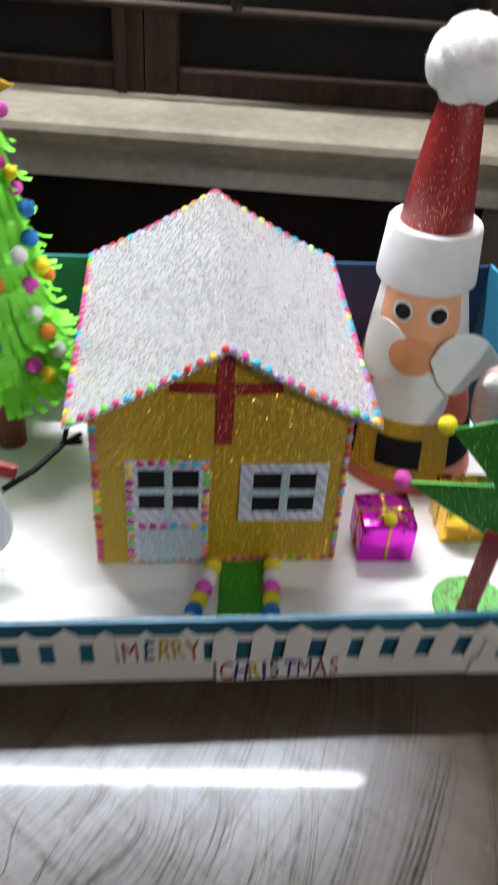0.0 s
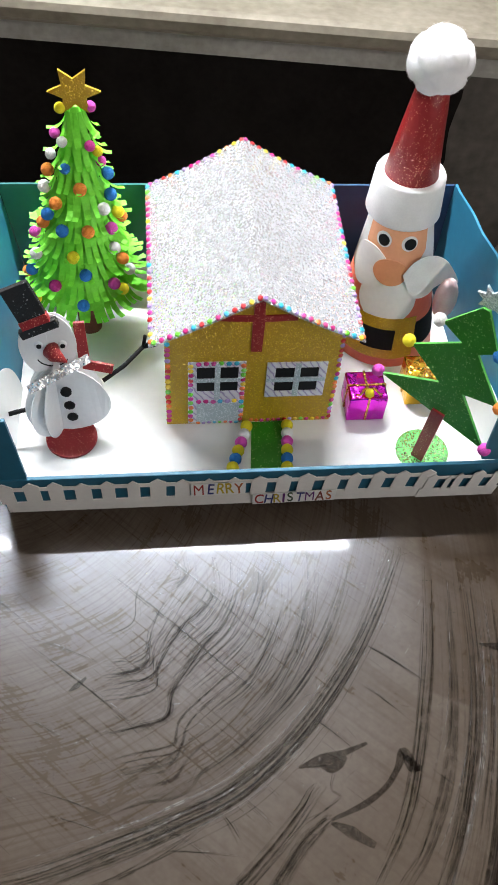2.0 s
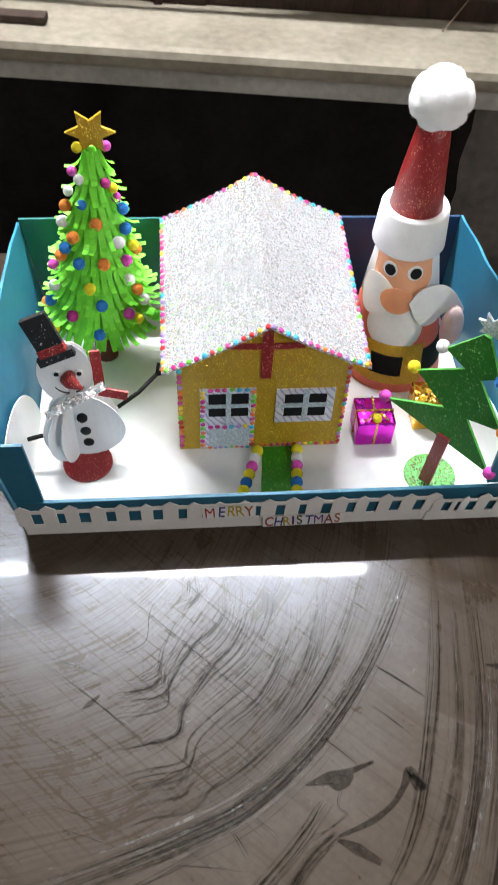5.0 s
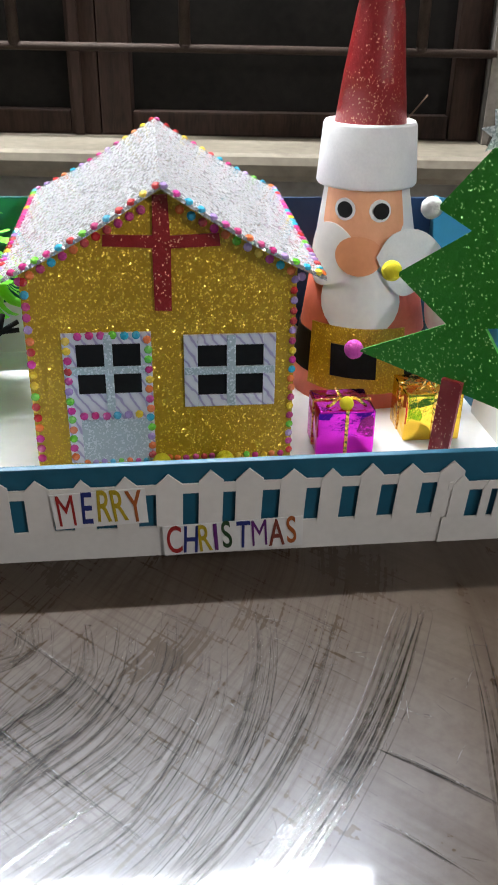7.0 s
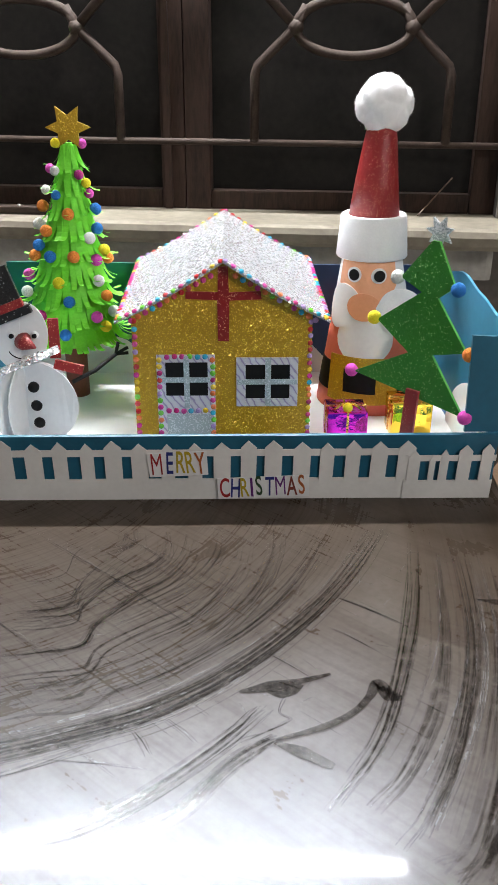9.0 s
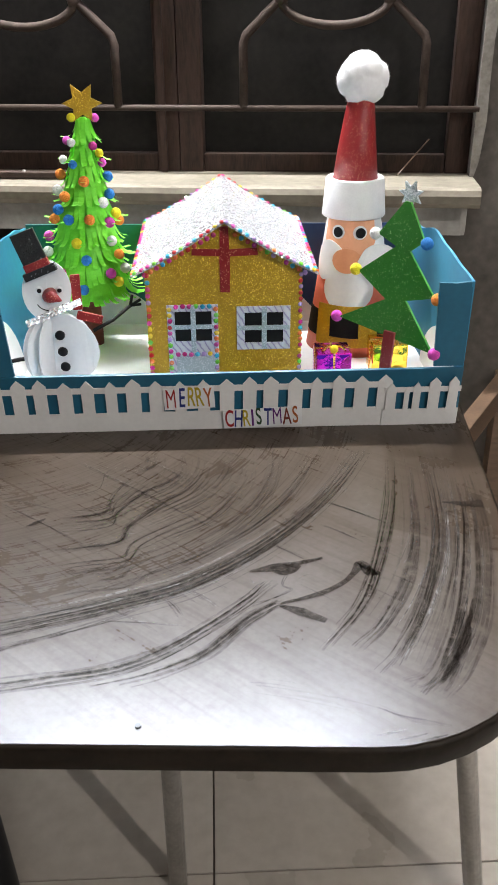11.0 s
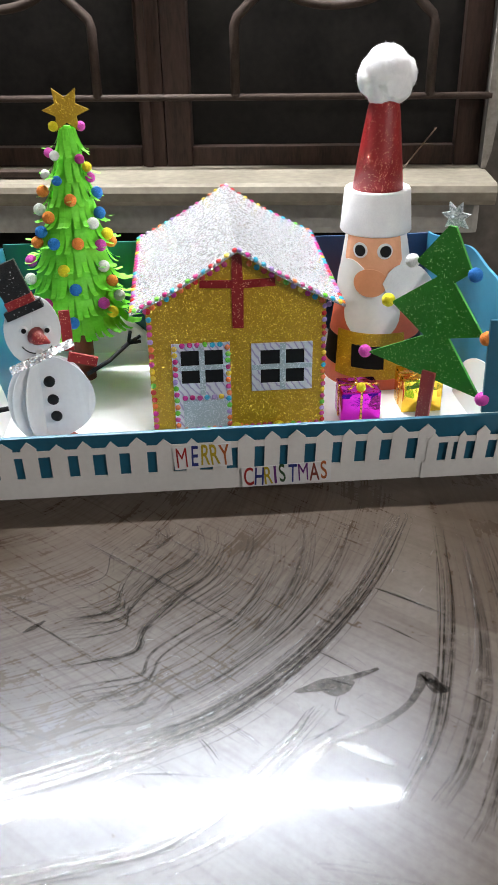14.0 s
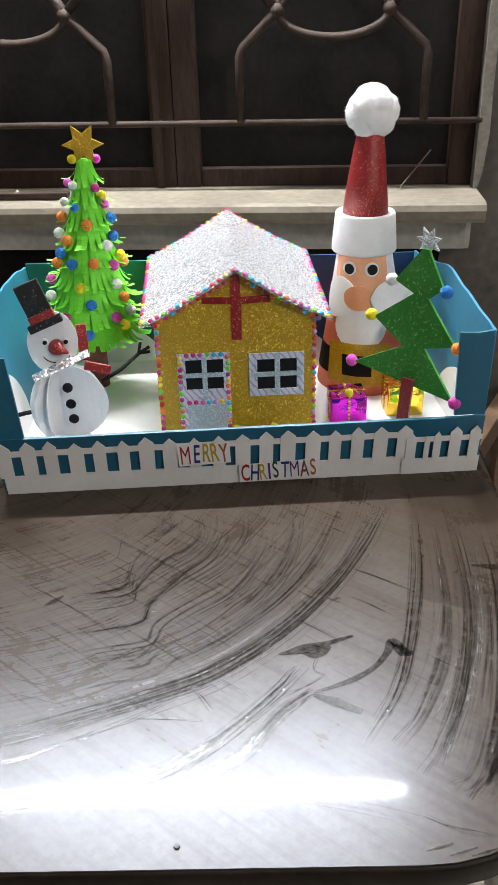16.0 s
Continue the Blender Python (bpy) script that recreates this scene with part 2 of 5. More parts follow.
M = {
    "plaster": grained("plaster", (0.04, 0.034, 0.029), (0.115, 0.1, 0.086), 6, 0.85, bump=0.5),
    "reveal": grained("pale_plaster", (0.12, 0.105, 0.088), (0.26, 0.24, 0.21), 14, 0.85, bump=0.5),
    "bounce_wall": grained("bounce_wall", (0.13, 0.13, 0.13), (0.18, 0.18, 0.18), 3, 0.8, bump=0.2),
    "ceiling": grained("bounce_ceiling", (0.27, 0.25, 0.22), (0.33, 0.31, 0.28), 2, 0.85, bump=0.1),
    "tile": grained("floor_tile", (0.43, 0.38, 0.325), (0.57, 0.515, 0.455), 5, 0.3, bump=0.03),
    "grout": grained("grout", (0.12, 0.1, 0.085), (0.2, 0.175, 0.15), 30, 0.9),
    "marble": grained("sill_marble", (0.125, 0.106, 0.08), (0.235, 0.21, 0.165), 9, 0.6, bump=0.15, spec=0.2, stretch=(0.8, 1, 1)),
    "wood": grained("dark_wood", (0.01, 0.0055, 0.004), (0.043, 0.0235, 0.017), 11, 0.7, bump=0.35, spec=0.2, stretch=(3, 3, 0.5)),
    "panel": grained("dark_panel", (0.004, 0.0034, 0.003), (0.013, 0.011, 0.0095), 10, 0.6, bump=0.1, spec=0.1),
    "iron": grained("painted_iron", (0.024, 0.015, 0.011), (0.056, 0.038, 0.03), 60, 0.7, bump=0.4, spec=0.25),
    "steel": grained("leg_steel", (0.3, 0.28, 0.26), (0.5, 0.48, 0.45), 20, 0.4, metal=0.6),
    "black": grained("black_plastic", (0.01, 0.01, 0.01), (0.02, 0.02, 0.02), 30, 0.5),
    "dado": grained("painted_sill_shade", (0.005, 0.004, 0.0035), (0.012, 0.01, 0.009), 12, 0.8, spec=0.05),
    "edge": grained("table_edging", (0.008, 0.0055, 0.0035), (0.019, 0.013, 0.0085), 25, 0.5, spec=0.12),
    "table": table_material(),
    "smear": worn_through(grained("dried_smear", (0.008, 0.005, 0.0035), (0.024, 0.016, 0.011), 80, 0.17, spec=0.4), 150, 0.45, 0.85),
    "wiped": worn_through(grained("wiped_clean", (0.012, 0.0075, 0.005), (0.028, 0.018, 0.012), 90, 0.13, spec=0.5), 120, 0.06, 0.42),
    "faint_wipe": worn_through(grained("half_wiped", (0.014, 0.009, 0.0065), (0.034, 0.023, 0.017), 90, 0.21, spec=0.24), 70, 0.02, 0.22),
    "pale_scratch": worn_through(grained("dusty_scratch", (0.07, 0.066, 0.066), (0.14, 0.135, 0.135), 90, 0.42, spec=0.5), 60, 0.1, 0.9),
    "deep_scratch": worn_through(grained("deep_scratch", (0.006, 0.0045, 0.004), (0.016, 0.012, 0.01), 90, 0.35, spec=0.08), 80, 0.08, 0.5),
    "plank": grained("brown_plank", (0.06, 0.034, 0.02), (0.14, 0.085, 0.05), 20, 0.5, bump=0.2, stretch=(1, 1, 6)),
    "blue": grained("blue_card", (0.006, 0.085, 0.15), (0.009, 0.115, 0.195), 18, 0.5, bump=0.06),
    "sky": grained("sky_blue_card", (0.02, 0.17, 0.29), (0.032, 0.22, 0.36), 12, 0.5, bump=0.06),
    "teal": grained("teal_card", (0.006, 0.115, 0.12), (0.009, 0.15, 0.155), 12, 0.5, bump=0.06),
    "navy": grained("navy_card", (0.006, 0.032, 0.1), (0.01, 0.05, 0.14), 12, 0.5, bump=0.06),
    "paper": grained("white_paper", (0.74, 0.74, 0.75), (0.82, 0.82, 0.82), 25, 0.6, bump=0.06),
    "fence_paper": grained("fence_paper", (0.68, 0.665, 0.65), (0.76, 0.745, 0.73), 25, 0.65, bump=0.08),
    "snow": grained("snow_paper", (0.76, 0.77, 0.78), (0.83, 0.83, 0.83), 12, 0.45, bump=0.05),
    # silver to green: pale, partly matte flakes have some sparkle painted into their colour
    "silver": glitter("silver_glitter", (0.315, 0.32, 0.335), (0.96, 0.96, 0.98), 600, 0.95, 0.74, 0.24, 0.47),
    "gold": glitter("gold_glitter", (0.41, 0.24, 0.004), (0.92, 0.64, 0.07), 1100, 1.0, 0.35, 0.25, 0.2),
    "red": glitter("red_glitter", (0.26, 0.008, 0.011), (0.95, 0.4, 0.28), 1150, 0.9, 0.4, 0.2, 0.05),
    "green": glitter("green_glitter", (0.012, 0.2, 0.004), (0.45, 0.95, 0.3), 1050, 0.9, 0.5, 0.2, 0.045),
    "spring": glitter("spring_green_glitter", (0.1, 0.42, 0.08), (0.55, 0.9, 0.45), 700, 1.0, 0.9, 0.25, 0.4),
    "green_edge": grained("foam_edge", (0.05, 0.3, 0.04), (0.1, 0.45, 0.07), 60, 0.7),
    "lime": grained("lime_paper", (0.14, 0.68, 0.025), (0.23, 0.84, 0.05), 50, 0.55, bump=0.05),
    "bark": grained("brown_card", (0.12, 0.035, 0.02), (0.2, 0.06, 0.035), 40, 0.7),
    "coral": grained("coral_card", (0.68, 0.16, 0.1), (0.78, 0.2, 0.13), 30, 0.6, bump=0.05),
    "skin": grained("peach_card", (0.78, 0.37, 0.2), (0.86, 0.43, 0.25), 30, 0.6, bump=0.05),
    "nose": grained("tan_card", (0.72, 0.3, 0.14), (0.8, 0.35, 0.18), 30, 0.6, bump=0.05),
    "felt": grained("white_foam", (0.74, 0.74, 0.76), (0.83, 0.83, 0.84), 60, 0.9, bump=0.15),
    "cotton": grained("cotton_wool", (0.76, 0.76, 0.78), (0.85, 0.85, 0.86), 60, 0.95, bump=0.5, fine=14),
    "ink": grained("black_card", (0.004, 0.004, 0.005), (0.009, 0.009, 0.01), 30, 0.7, spec=0.2),
    "black_glitter": glitter("black_glitter", (0.007, 0.007, 0.008), (0.3, 0.3, 0.32), 900, 0.9, 0.9, 0.3, 0.015),
    "pink_foil": crumpled("magenta_foil", (0.72, 0.03, 0.62), 70),
    "gold_foil": crumpled("gold_foil", (0.9, 0.56, 0.06), 90),
    "ribbon": crumpled("gold_ribbon", (0.85, 0.5, 0.12), 300, 0.25),
    "pale_glitter": glitter("pale_silver_glitter", (0.45, 0.52, 0.56), (0.85, 0.88, 0.92), 900, 0.7, 0.9, 0.3, 0.5),
    "bar": glitter("pale_blue_satin", (0.42, 0.5, 0.54), (0.7, 0.75, 0.8), 900, 0.35, 0.5, 0.3, 0.25),
    # whitish grey apron, lightened further to offset the shade under the nosing
    "apron": grained("lightened_apron", (0.24, 0.23, 0.21), (0.4, 0.385, 0.36), 9, 0.6, bump=0.15, spec=0.25),
    "pale_pink": grained("pale_pink_felt", (0.72, 0.5, 0.5), (0.8, 0.62, 0.62), 60, 0.9),
    "tube": emitter("tube_glow", (0.95, 0.97, 1.0), TUBE_POWER),
    "bulb": emitter("bulb_glow", (1.0, 0.96, 0.92), BULB_POWER),
}
POM = {k: grained("pompom_" + k, tuple(0.85 * a for a in c), c, 160, 0.9, bump=0.5, fine=4) for k, c in {
    "yellow": (0.85, 0.72, 0.02), "white": (0.82, 0.82, 0.82), "pink": (0.72, 0.08, 0.5), "blue": (0.02, 0.2, 0.62),
    "orange": (0.85, 0.26, 0.04), "rose": (0.5, 0.03, 0.25)}.items()}
INK = {k: grained("crayon_" + k, tuple(0.45 * a for a in c), tuple(0.8 * a for a in c), 400, 0.7) for k, c in {
    "red": (0.5, 0.02, 0.02), "blue": (0.02, 0.04, 0.28), "yellow": (0.7, 0.52, 0.02), "orange": (0.6, 0.16, 0.03),
    "violet": (0.18, 0.02, 0.25), "green": (0.03, 0.09, 0.03), "brown": (0.3, 0.06, 0.04)}.items()}


def gem_material(name, c):
    m, ns, ls, b = material("gem_" + name, c, 0.08, 0.0)
    b.inputs["Coat Weight"].default_value = 1.0
    info = ns.new("ShaderNodeObjectInfo")
    mix = ns.new("ShaderNodeMix")
    mix.data_type = "RGBA"
    ls.new(math_node(ns, ls, "MULTIPLY", info.outputs["Random"], 0.08), mix.inputs["Factor"])
    mix.inputs["A"].default_value, mix.inputs["B"].default_value = (*c, 1), (0.85, 0.8, 0.85, 1)
    ls.new(mix.outputs["Result"], b.inputs["Base Color"])
    return m


GEM = [gem_material(k, c) for k, c in (("red", (0.55, 0.015, 0.02)), ("pink", (0.62, 0.03, 0.3)), ("blue", (0.03, 0.42, 0.65)), ("green", (0.15, 0.6, 0.04)),
                                       ("yellow", (0.85, 0.6, 0.04)), ("violet", (0.42, 0.28, 0.62)), ("orange", (0.85, 0.2, 0.05)), ("rose", (0.55, 0.02, 0.2)), ("magenta", (0.5, 0.01, 0.16)))]


# ---- building helpers ----
def world_of(ob):
    return world_of(ob.parent) @ ob.matrix_parent_inverse @ ob.matrix_basis if ob.parent else ob.matrix_basis.copy()


def adopt(ob, parent):
    ob.parent = parent
    ob.matrix_parent_inverse = world_of(parent).inverted()
    return ob


def thing(name, at, label, category, group="", kind=""):
    ob = new(name)
    ob.matrix_basis = Matrix.Translation(at)
    ob.empty_display_size = 0.02
    return tagged(ob, label, category, group, kind)


def mesh_of(name, bm, mats, smooth=False):
    me = bpy.data.meshes.new(name)
    bmesh.ops.recalc_face_normals(bm, faces=bm.faces)
    for f in bm.faces:
        f.smooth = smooth
    bm.to_mesh(me)
    bm.free()
    for m in mats if isinstance(mats, (list, tuple)) else [mats]:
        me.materials.append(m)
    return me


def part(name, bm, mat, parent, label="", smooth=False):
    return adopt(tagged(new(name, mesh_of(name, bm, mat, smooth)), label), parent)


def whole(name, bm, mat, label, category, group="", kind="", smooth=False):
    return tagged(new(name, mesh_of(name, bm, mat, smooth)), label, category, group, kind)


def box(bm, x0, x1, y0, y1, z0, z1, bevel=0.0, m=None, mat=0):
    vs = [bm.verts.new((x, y, z)) for x in (x0, x1) for y in (y0, y1) for z in (z0, z1)]
    fs = [bm.faces.new([vs[i] for i in q]) for q in ((0, 1, 3, 2), (4, 6, 7, 5), (0, 4, 5, 1), (2, 3, 7, 6), (0, 2, 6, 4), (1, 5, 7, 3))]
    for f in fs:
        f.material_index = mat
    if bevel:
        es = list({e for f in fs for e in f.edges})
        r = bmesh.ops.bevel(bm, geom=es, offset=bevel, segments=2, affect="EDGES", profile=0.7)
        for f in r["faces"]:
            f.material_index = mat
        vs = list({v for f in r["faces"] for v in f.verts} | {v for v in vs if v.is_valid})
    if m is not None:
        bmesh.ops.transform(bm, matrix=m, verts=[v for v in vs if v.is_valid])
    return bm


def slab(bm, outline, place, mat=0):
    """A flat outline given thickness: place(a, b, side) gives the point for side 0 and 1."""
    lo = [bm.verts.new(place(a, b, 0)) for a, b in outline]
    hi = [bm.verts.new(place(a, b, 1)) for a, b in outline]
    n = len(outline)
    fs = [bm.faces.new(lo), bm.faces.new(hi[::-1])]
    for i in range(n):
        fs.append(bm.faces.new((lo[i], hi[i], hi[(i + 1) % n], lo[(i + 1) % n])))
    for f in fs:
        f.material_index = mat
    for f in fs[:2]:
        f.normal_update()
    bmesh.ops.triangulate(bm, faces=[f for f in fs[:2] if len(f.verts) > 4])
    return bm


def lathe(bm, rings, n=32, mat=0, cap=True):
    """Rings of (centre, radius) with level circles; a radius may be (rx, ry)."""
    rows = []
    for c, r in rings:
        rx, ry = r if isinstance(r, tuple) else (r, r)
        rows.append([bm.verts.new((c[0] + rx * math.cos(2 * math.pi * i / n), c[1] + ry * math.sin(2 * math.pi * i / n), c[2])) for i in range(n)])
    fs = []
    for a, b in zip(rows, rows[1:]):
        fs += [bm.faces.new((a[i], a[(i + 1) % n], b[(i + 1) % n], b[i])) for i in range(n)]
    if cap:
        fs += [bm.faces.new(rows[0][::-1]), bm.faces.new(rows[-1])]
    for f in fs:
        f.material_index = mat
    return bm


def sweep(bm, pts, r, n=8, mat=0):
    """A round bar along the points; r may be a list."""
    pts = [Vector(p) for p in pts]
    rows = []
    for i, p in enumerate(pts):
        d = (pts[min(i + 1, len(pts) - 1)] - pts[max(i - 1, 0)]).normalized()
        s = d.orthogonal().normalized() if i == 0 else (s - d * s.dot(d)).normalized()
        t, rr = d.cross(s), r[i] if isinstance(r, (list, tuple)) else r
        rows.append([bm.verts.new(p + rr * (s * math.cos(2 * math.pi * k / n) + t * math.sin(2 * math.pi * k / n))) for k in range(n)])
    fs = []
    for a, b in zip(rows, rows[1:]):
        fs += [bm.faces.new((a[k], a[(k + 1) % n], b[(k + 1) % n], b[k])) for k in range(n)]
    fs += [bm.faces.new(rows[0][::-1]), bm.faces.new(rows[-1])]
    for f in fs:
        f.material_index = mat
    return bm


def ball(bm, c, r, sub=2, rough=0.0, mat=0, squash=(1, 1, 1)):
    made = bmesh.ops.create_icosphere(bm, subdivisions=sub, radius=1.0)["verts"]
    for v in made:
        k = 1 + rough * noise.noise(v.co * 2.3 + Vector(c) * 40) + 0.5 * rough * noise.noise(v.co * 6 + Vector(c) * 90)
        v.co = Vector(c) + Vector((v.co.x * squash[0], v.co.y * squash[1], v.co.z * squash[2])) * r * k
    for f in {f for v in made for f in v.link_faces}:
        f.material_index = mat
    return bm


def star_outline(points, r_out, r_in, turn=0.0):
    return [((r_out if i % 2 == 0 else r_in) * math.cos(turn + math.pi * i / points), (r_out if i % 2 == 0 else r_in) * math.sin(turn + math.pi * i / points)) for i in range(2 * points)]


def ellipse(ca, cb, ra, rb, n=28, lo=0.0, hi=2 * math.pi):
    full = abs(hi - lo - 2 * math.pi) < 1e-6
    return [(ca + ra * math.cos(lo + (hi - lo) * i / (n if full else n - 1)), cb + rb * math.sin(lo + (hi - lo) * i / (n if full else n - 1))) for i in range(n)]


# ---- room ----
U0, U1, V0, TOP = -1.7, 1.9, -3.2, 2.05


def room_box(name, u0, u1, v0, v1, z0, z1, mat, label, category):
    bm = box(bmesh.new(), u0, u1, v0, v1, z0, z1)
    ob = whole(name, bm, mat, label, category, kind="structure")
    ob.matrix_basis = WM.copy()
    return ob


OPEN_L, OPEN_R, OPEN_T, SILL = -1.05, 0.44, 1.2, 0.125
bm = bmesh.new()
box(bm, U0, OPEN_L, 0, 0.22, FLOOR, TOP)
box(bm, OPEN_R, U1, 0, 0.22, FLOOR, TOP)
box(bm, OPEN_L, OPEN_R, 0, 0.22, FLOOR, SILL - 0.105)
box(bm, OPEN_L, OPEN_R, 0, 0.22, OPEN_T, TOP)
box(bm, OPEN_L, OPEN_R, 0.14, 0.22, SILL - 0.105, OPEN_T)
wall_n = whole("wall_north", bm, M["plaster"], "rough grey plaster wall around a dark window", "wall", kind="structure")
wall_n.matrix_basis = WM.copy()
# near-black sheet on the wall puts the sill's shade into the colour
shade_rng = random.Random(4)
ragged = [(0.392 - 0.035 * k / 24 + shade_rng.uniform(-0.006, 0.006), SILL - 0.106 - (SILL - 0.106 - FLOOR) * k / 24) for k in range(25)]
dado = whole("dado", slab(bmesh.new(), [(OPEN_L, FLOOR), (OPEN_L, SILL - 0.106)] + ragged, lambda u, z, t: (u, -0.004 + 0.0035 * t, z)), M["dado"], "near-black sheet painted as the shade below the window sill", "wall panel", kind="structure")
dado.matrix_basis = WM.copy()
# unseen walls and ceiling, added so that lamp light bounces off them
room_box("wall_south", U0, U1, V0 - 0.15, V0, FLOOR, TOP, M["bounce_wall"], "plain grey unseen wall, added to bounce lamp light", "wall")
room_box("wall_west", U0 - 0.15, U0, V0 - 0.15, 0.22, FLOOR, TOP, M["bounce_wall"], "plain grey unseen wall, added to bounce lamp light", "wall")
room_box("wall_east", U1, U1 + 0.15, V0 - 0.15, 0.22, FLOOR, TOP, M["bounce_wall"], "plain grey unseen wall, added to bounce lamp light", "wall")
room_box("ceiling", U0 - 0.15, U1 + 0.15, V0 - 0.15, 0.22, TOP, TOP + 0.12, M["ceiling"], "plain unseen ceiling, added to bounce lamp light", "ceiling")
floor = room_box("floor", U0 - 0.15, U1 + 0.15, V0 - 0.15, 0.22, FLOOR - 0.12, FLOOR - 0.004, M["grout"], "pale grey tiled floor with thin dark joints", "floor")

# marble window sill: rounded nosing over a set-back apron
bm = bmesh.new()
slab(bm, [(0.14, SILL - 0.04), (0.14, SILL), (-0.112, SILL - 0.002), (-0.121, SILL - 0.006), (-0.125, SILL - 0.016), (-0.124, SILL - 0.03), (-0.118, SILL - 0.038), (-0.108, SILL - 0.04)],
     lambda v, z, s: (OPEN_L - 0.02 if s == 0 else 0.447, v, z))
sill = whole("window_sill", bm, M["marble"], "worn cream marble window sill with rounded edge", "window sill", kind="structure")
sill.matrix_basis = WM.copy()
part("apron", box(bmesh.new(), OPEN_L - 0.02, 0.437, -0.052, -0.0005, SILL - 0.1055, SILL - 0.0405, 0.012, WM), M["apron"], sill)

# pale plaster edge beside the window
bm = slab(bmesh.new(), [(0.44, SILL + 0.0005), (0.4475, SILL + 0.0005)] + [(0.461 + 0.003 * math.sin(k * 1.9) - 0.006 * max(0, 2 - k) / 2, SILL + 0.03 + 0.07 * k) for k in range(16)] + [(0.44, SILL + 1.08)],
          lambda u, z, t: (u, -0.004 + 0.0035 * t, z))
reveal = whole("window_trim", bm, M["reveal"], "pale worn plaster edge beside the window", "trim", kind="structure")
reveal.matrix_basis = WM.copy()

# dark wooden shutters behind the grille
window = thing("window_1", WM @ Vector((0, 0.04, SILL)), "closed dark brown wooden window with dark panes", "window", kind="structure")


def wm_box(u0, u1, v0, v1, z0, z1, bevel=0.003):
    return box(bmesh.new(), u0, u1, v0, v1, z0, z1, bevel, WM)


for u0, u1 in ((-0.179, -0.134), (-0.1325, -0.086), (-1.05, -0.99), (0.395, 0.4395)):
    part("stile", wm_box(u0, u1, 0.03, 0.075, SILL, OPEN_T), M["wood"], window)
part("cover_strip", wm_box(-0.172, -0.158, 0.022, 0.0298, SILL, OPEN_T, 0.002), M["wood"], window)
for u0, u1 in ((-0.989, -0.18), (-0.085, 0.394)):
    for z0, z1 in ((SILL, SILL + 0.034), (OPEN_T - 0.05, OPEN_T), (0.66, 0.7)):
        part("rail", wm_box(u0, u1, 0.034, 0.075, z0, z1), M["wood"], window)
    for z0, z1 in ((SILL + 0.0345, 0.6595), (0.7005, OPEN_T - 0.0505)):
        part("pane", wm_box(u0, u1, 0.058, 0.066, z0, z1, 0.0), M["panel"], window)

# wrought iron grille in front of the window
grille = thing("window_grille", WM @ Vector((0, 0, 0.248)), "brown painted wrought iron window grille", "window grille", kind="structure")


def bar(points, r=0.0085, name="bar"):
    part(name, sweep(bmesh.new(), [WM @ Vector((u, 0.0, z)) for u, z in points], r), M["iron"], grille, smooth=True)


bar([(OPEN_L - 0.01, 0.25), (0.445, 0.247)], 0.0058)
bar([(OPEN_L - 0.01, 0.62), (0.445, 0.62)], 0.0058)
for u0, u1 in ((0.0, 0.338), (-0.584, -0.246), (-1.02, -0.8)):
    mid = (u0 + u1) / 2
    for u, n in ((u0, u0 + 0.07), (u1, u1 - 0.07)):
        bar([(u, 0.25), (u, 0.36), (u + (n - u) * 0.06, 0.374), (n, 0.435), (mid + (n - mid) * 0.82, 0.468)], 0.0085, "scroll")
        bar([(n, 0.435), (u + (n - u) * 0.06, 0.5), (u, 0.515), (u, 0.62)], 0.0085, "scroll")
        part("knuckle", ball(bmesh.new(), WM @ Vector((u, 0, 0.252)), 0.0085, 2, 0.1), M["iron"], grille, smooth=True)
        part("knuckle", ball(bmesh.new(), WM @ Vector((n, 0, 0.435)), 0.014, 2, 0.1), M["iron"], grille, smooth=True)
    ring = ellipse(mid, 0.435, abs(u1 - u0) / 2 - 0.07, 0.045, 32)
    bar(ring + ring[:1], 0.0085, "ring")

# small things on the sill
st = sweep(bmesh.new(), [WM @ Vector((0.3, -0.01, SILL + 0.002)), WM @ Vector((0.362, 0.05, SILL + 0.062))], 0.0013, 6)
whole("stick", st, M["plank"], "thin dry stick leaning on the marble sill", "stick")
bm = box(bmesh.new(), -0.62, -0.33, -0.075, -0.05, SILL + 0.0005, SILL + 0.012, 0.002, WM)
latch = whole("window_stay", bm, M["iron"], "dark flat iron window stay lying on the sill", "window stay")
part("rivet", ball(bmesh.new(), WM @ Vector((-0.43, -0.062, SILL + 0.012)), 0.004, 2), M["steel"], latch, "pale rivet", True)


# ---- tube lamps ----
def tube_lamp(m, length, gaps, mat, label):
    """A tube along local -x from the pose m; the wall lies behind it at +y, at the two gaps given."""
    lamp = thing("tube_lamp", m @ Vector((-length / 2, 0, 0)), label, "lamp", "tube lamps")
    part("batten", box(bmesh.new(), -length - 0.02, 0.02, 0.022, 0.045, -0.022, 0.03, 0.003, m), M["felt"], lamp, "white metal batten")
    part("tube", sweep(bmesh.new(), [m @ Vector((-length, 0, 0)), m @ Vector((0, 0, 0))], 0.014, 12), mat, lamp, "glowing white tube", True)
    for u in (-length, 0):
        part("socket", box(bmesh.new(), u - 0.012, u + 0.012, -0.016, 0.0215, -0.018, 0.018, 0.002, m), M["felt"], lamp)
    for u, gap in gaps:
        part("bracket", box(bmesh.new(), u - 0.01, u + 0.01, 0.0455, gap, -0.012, 0.012, 0.001, m), M["iron"], lamp)


tube_lamp(pose(0.707, 0.79, 1.494, 0, 0, -2.9), 1.2, ((-0.15, 0.066), (-1.05, 0.146)), M["tube"], "white tube lamp on the wall over the window")
bulb_at = WM @ Vector((U1 - 0.1, -2.57, 1.5))
bulb_lamp = thing("bulb_lamp", bulb_at, "white globe bulb lamp high on the side wall", "lamp")
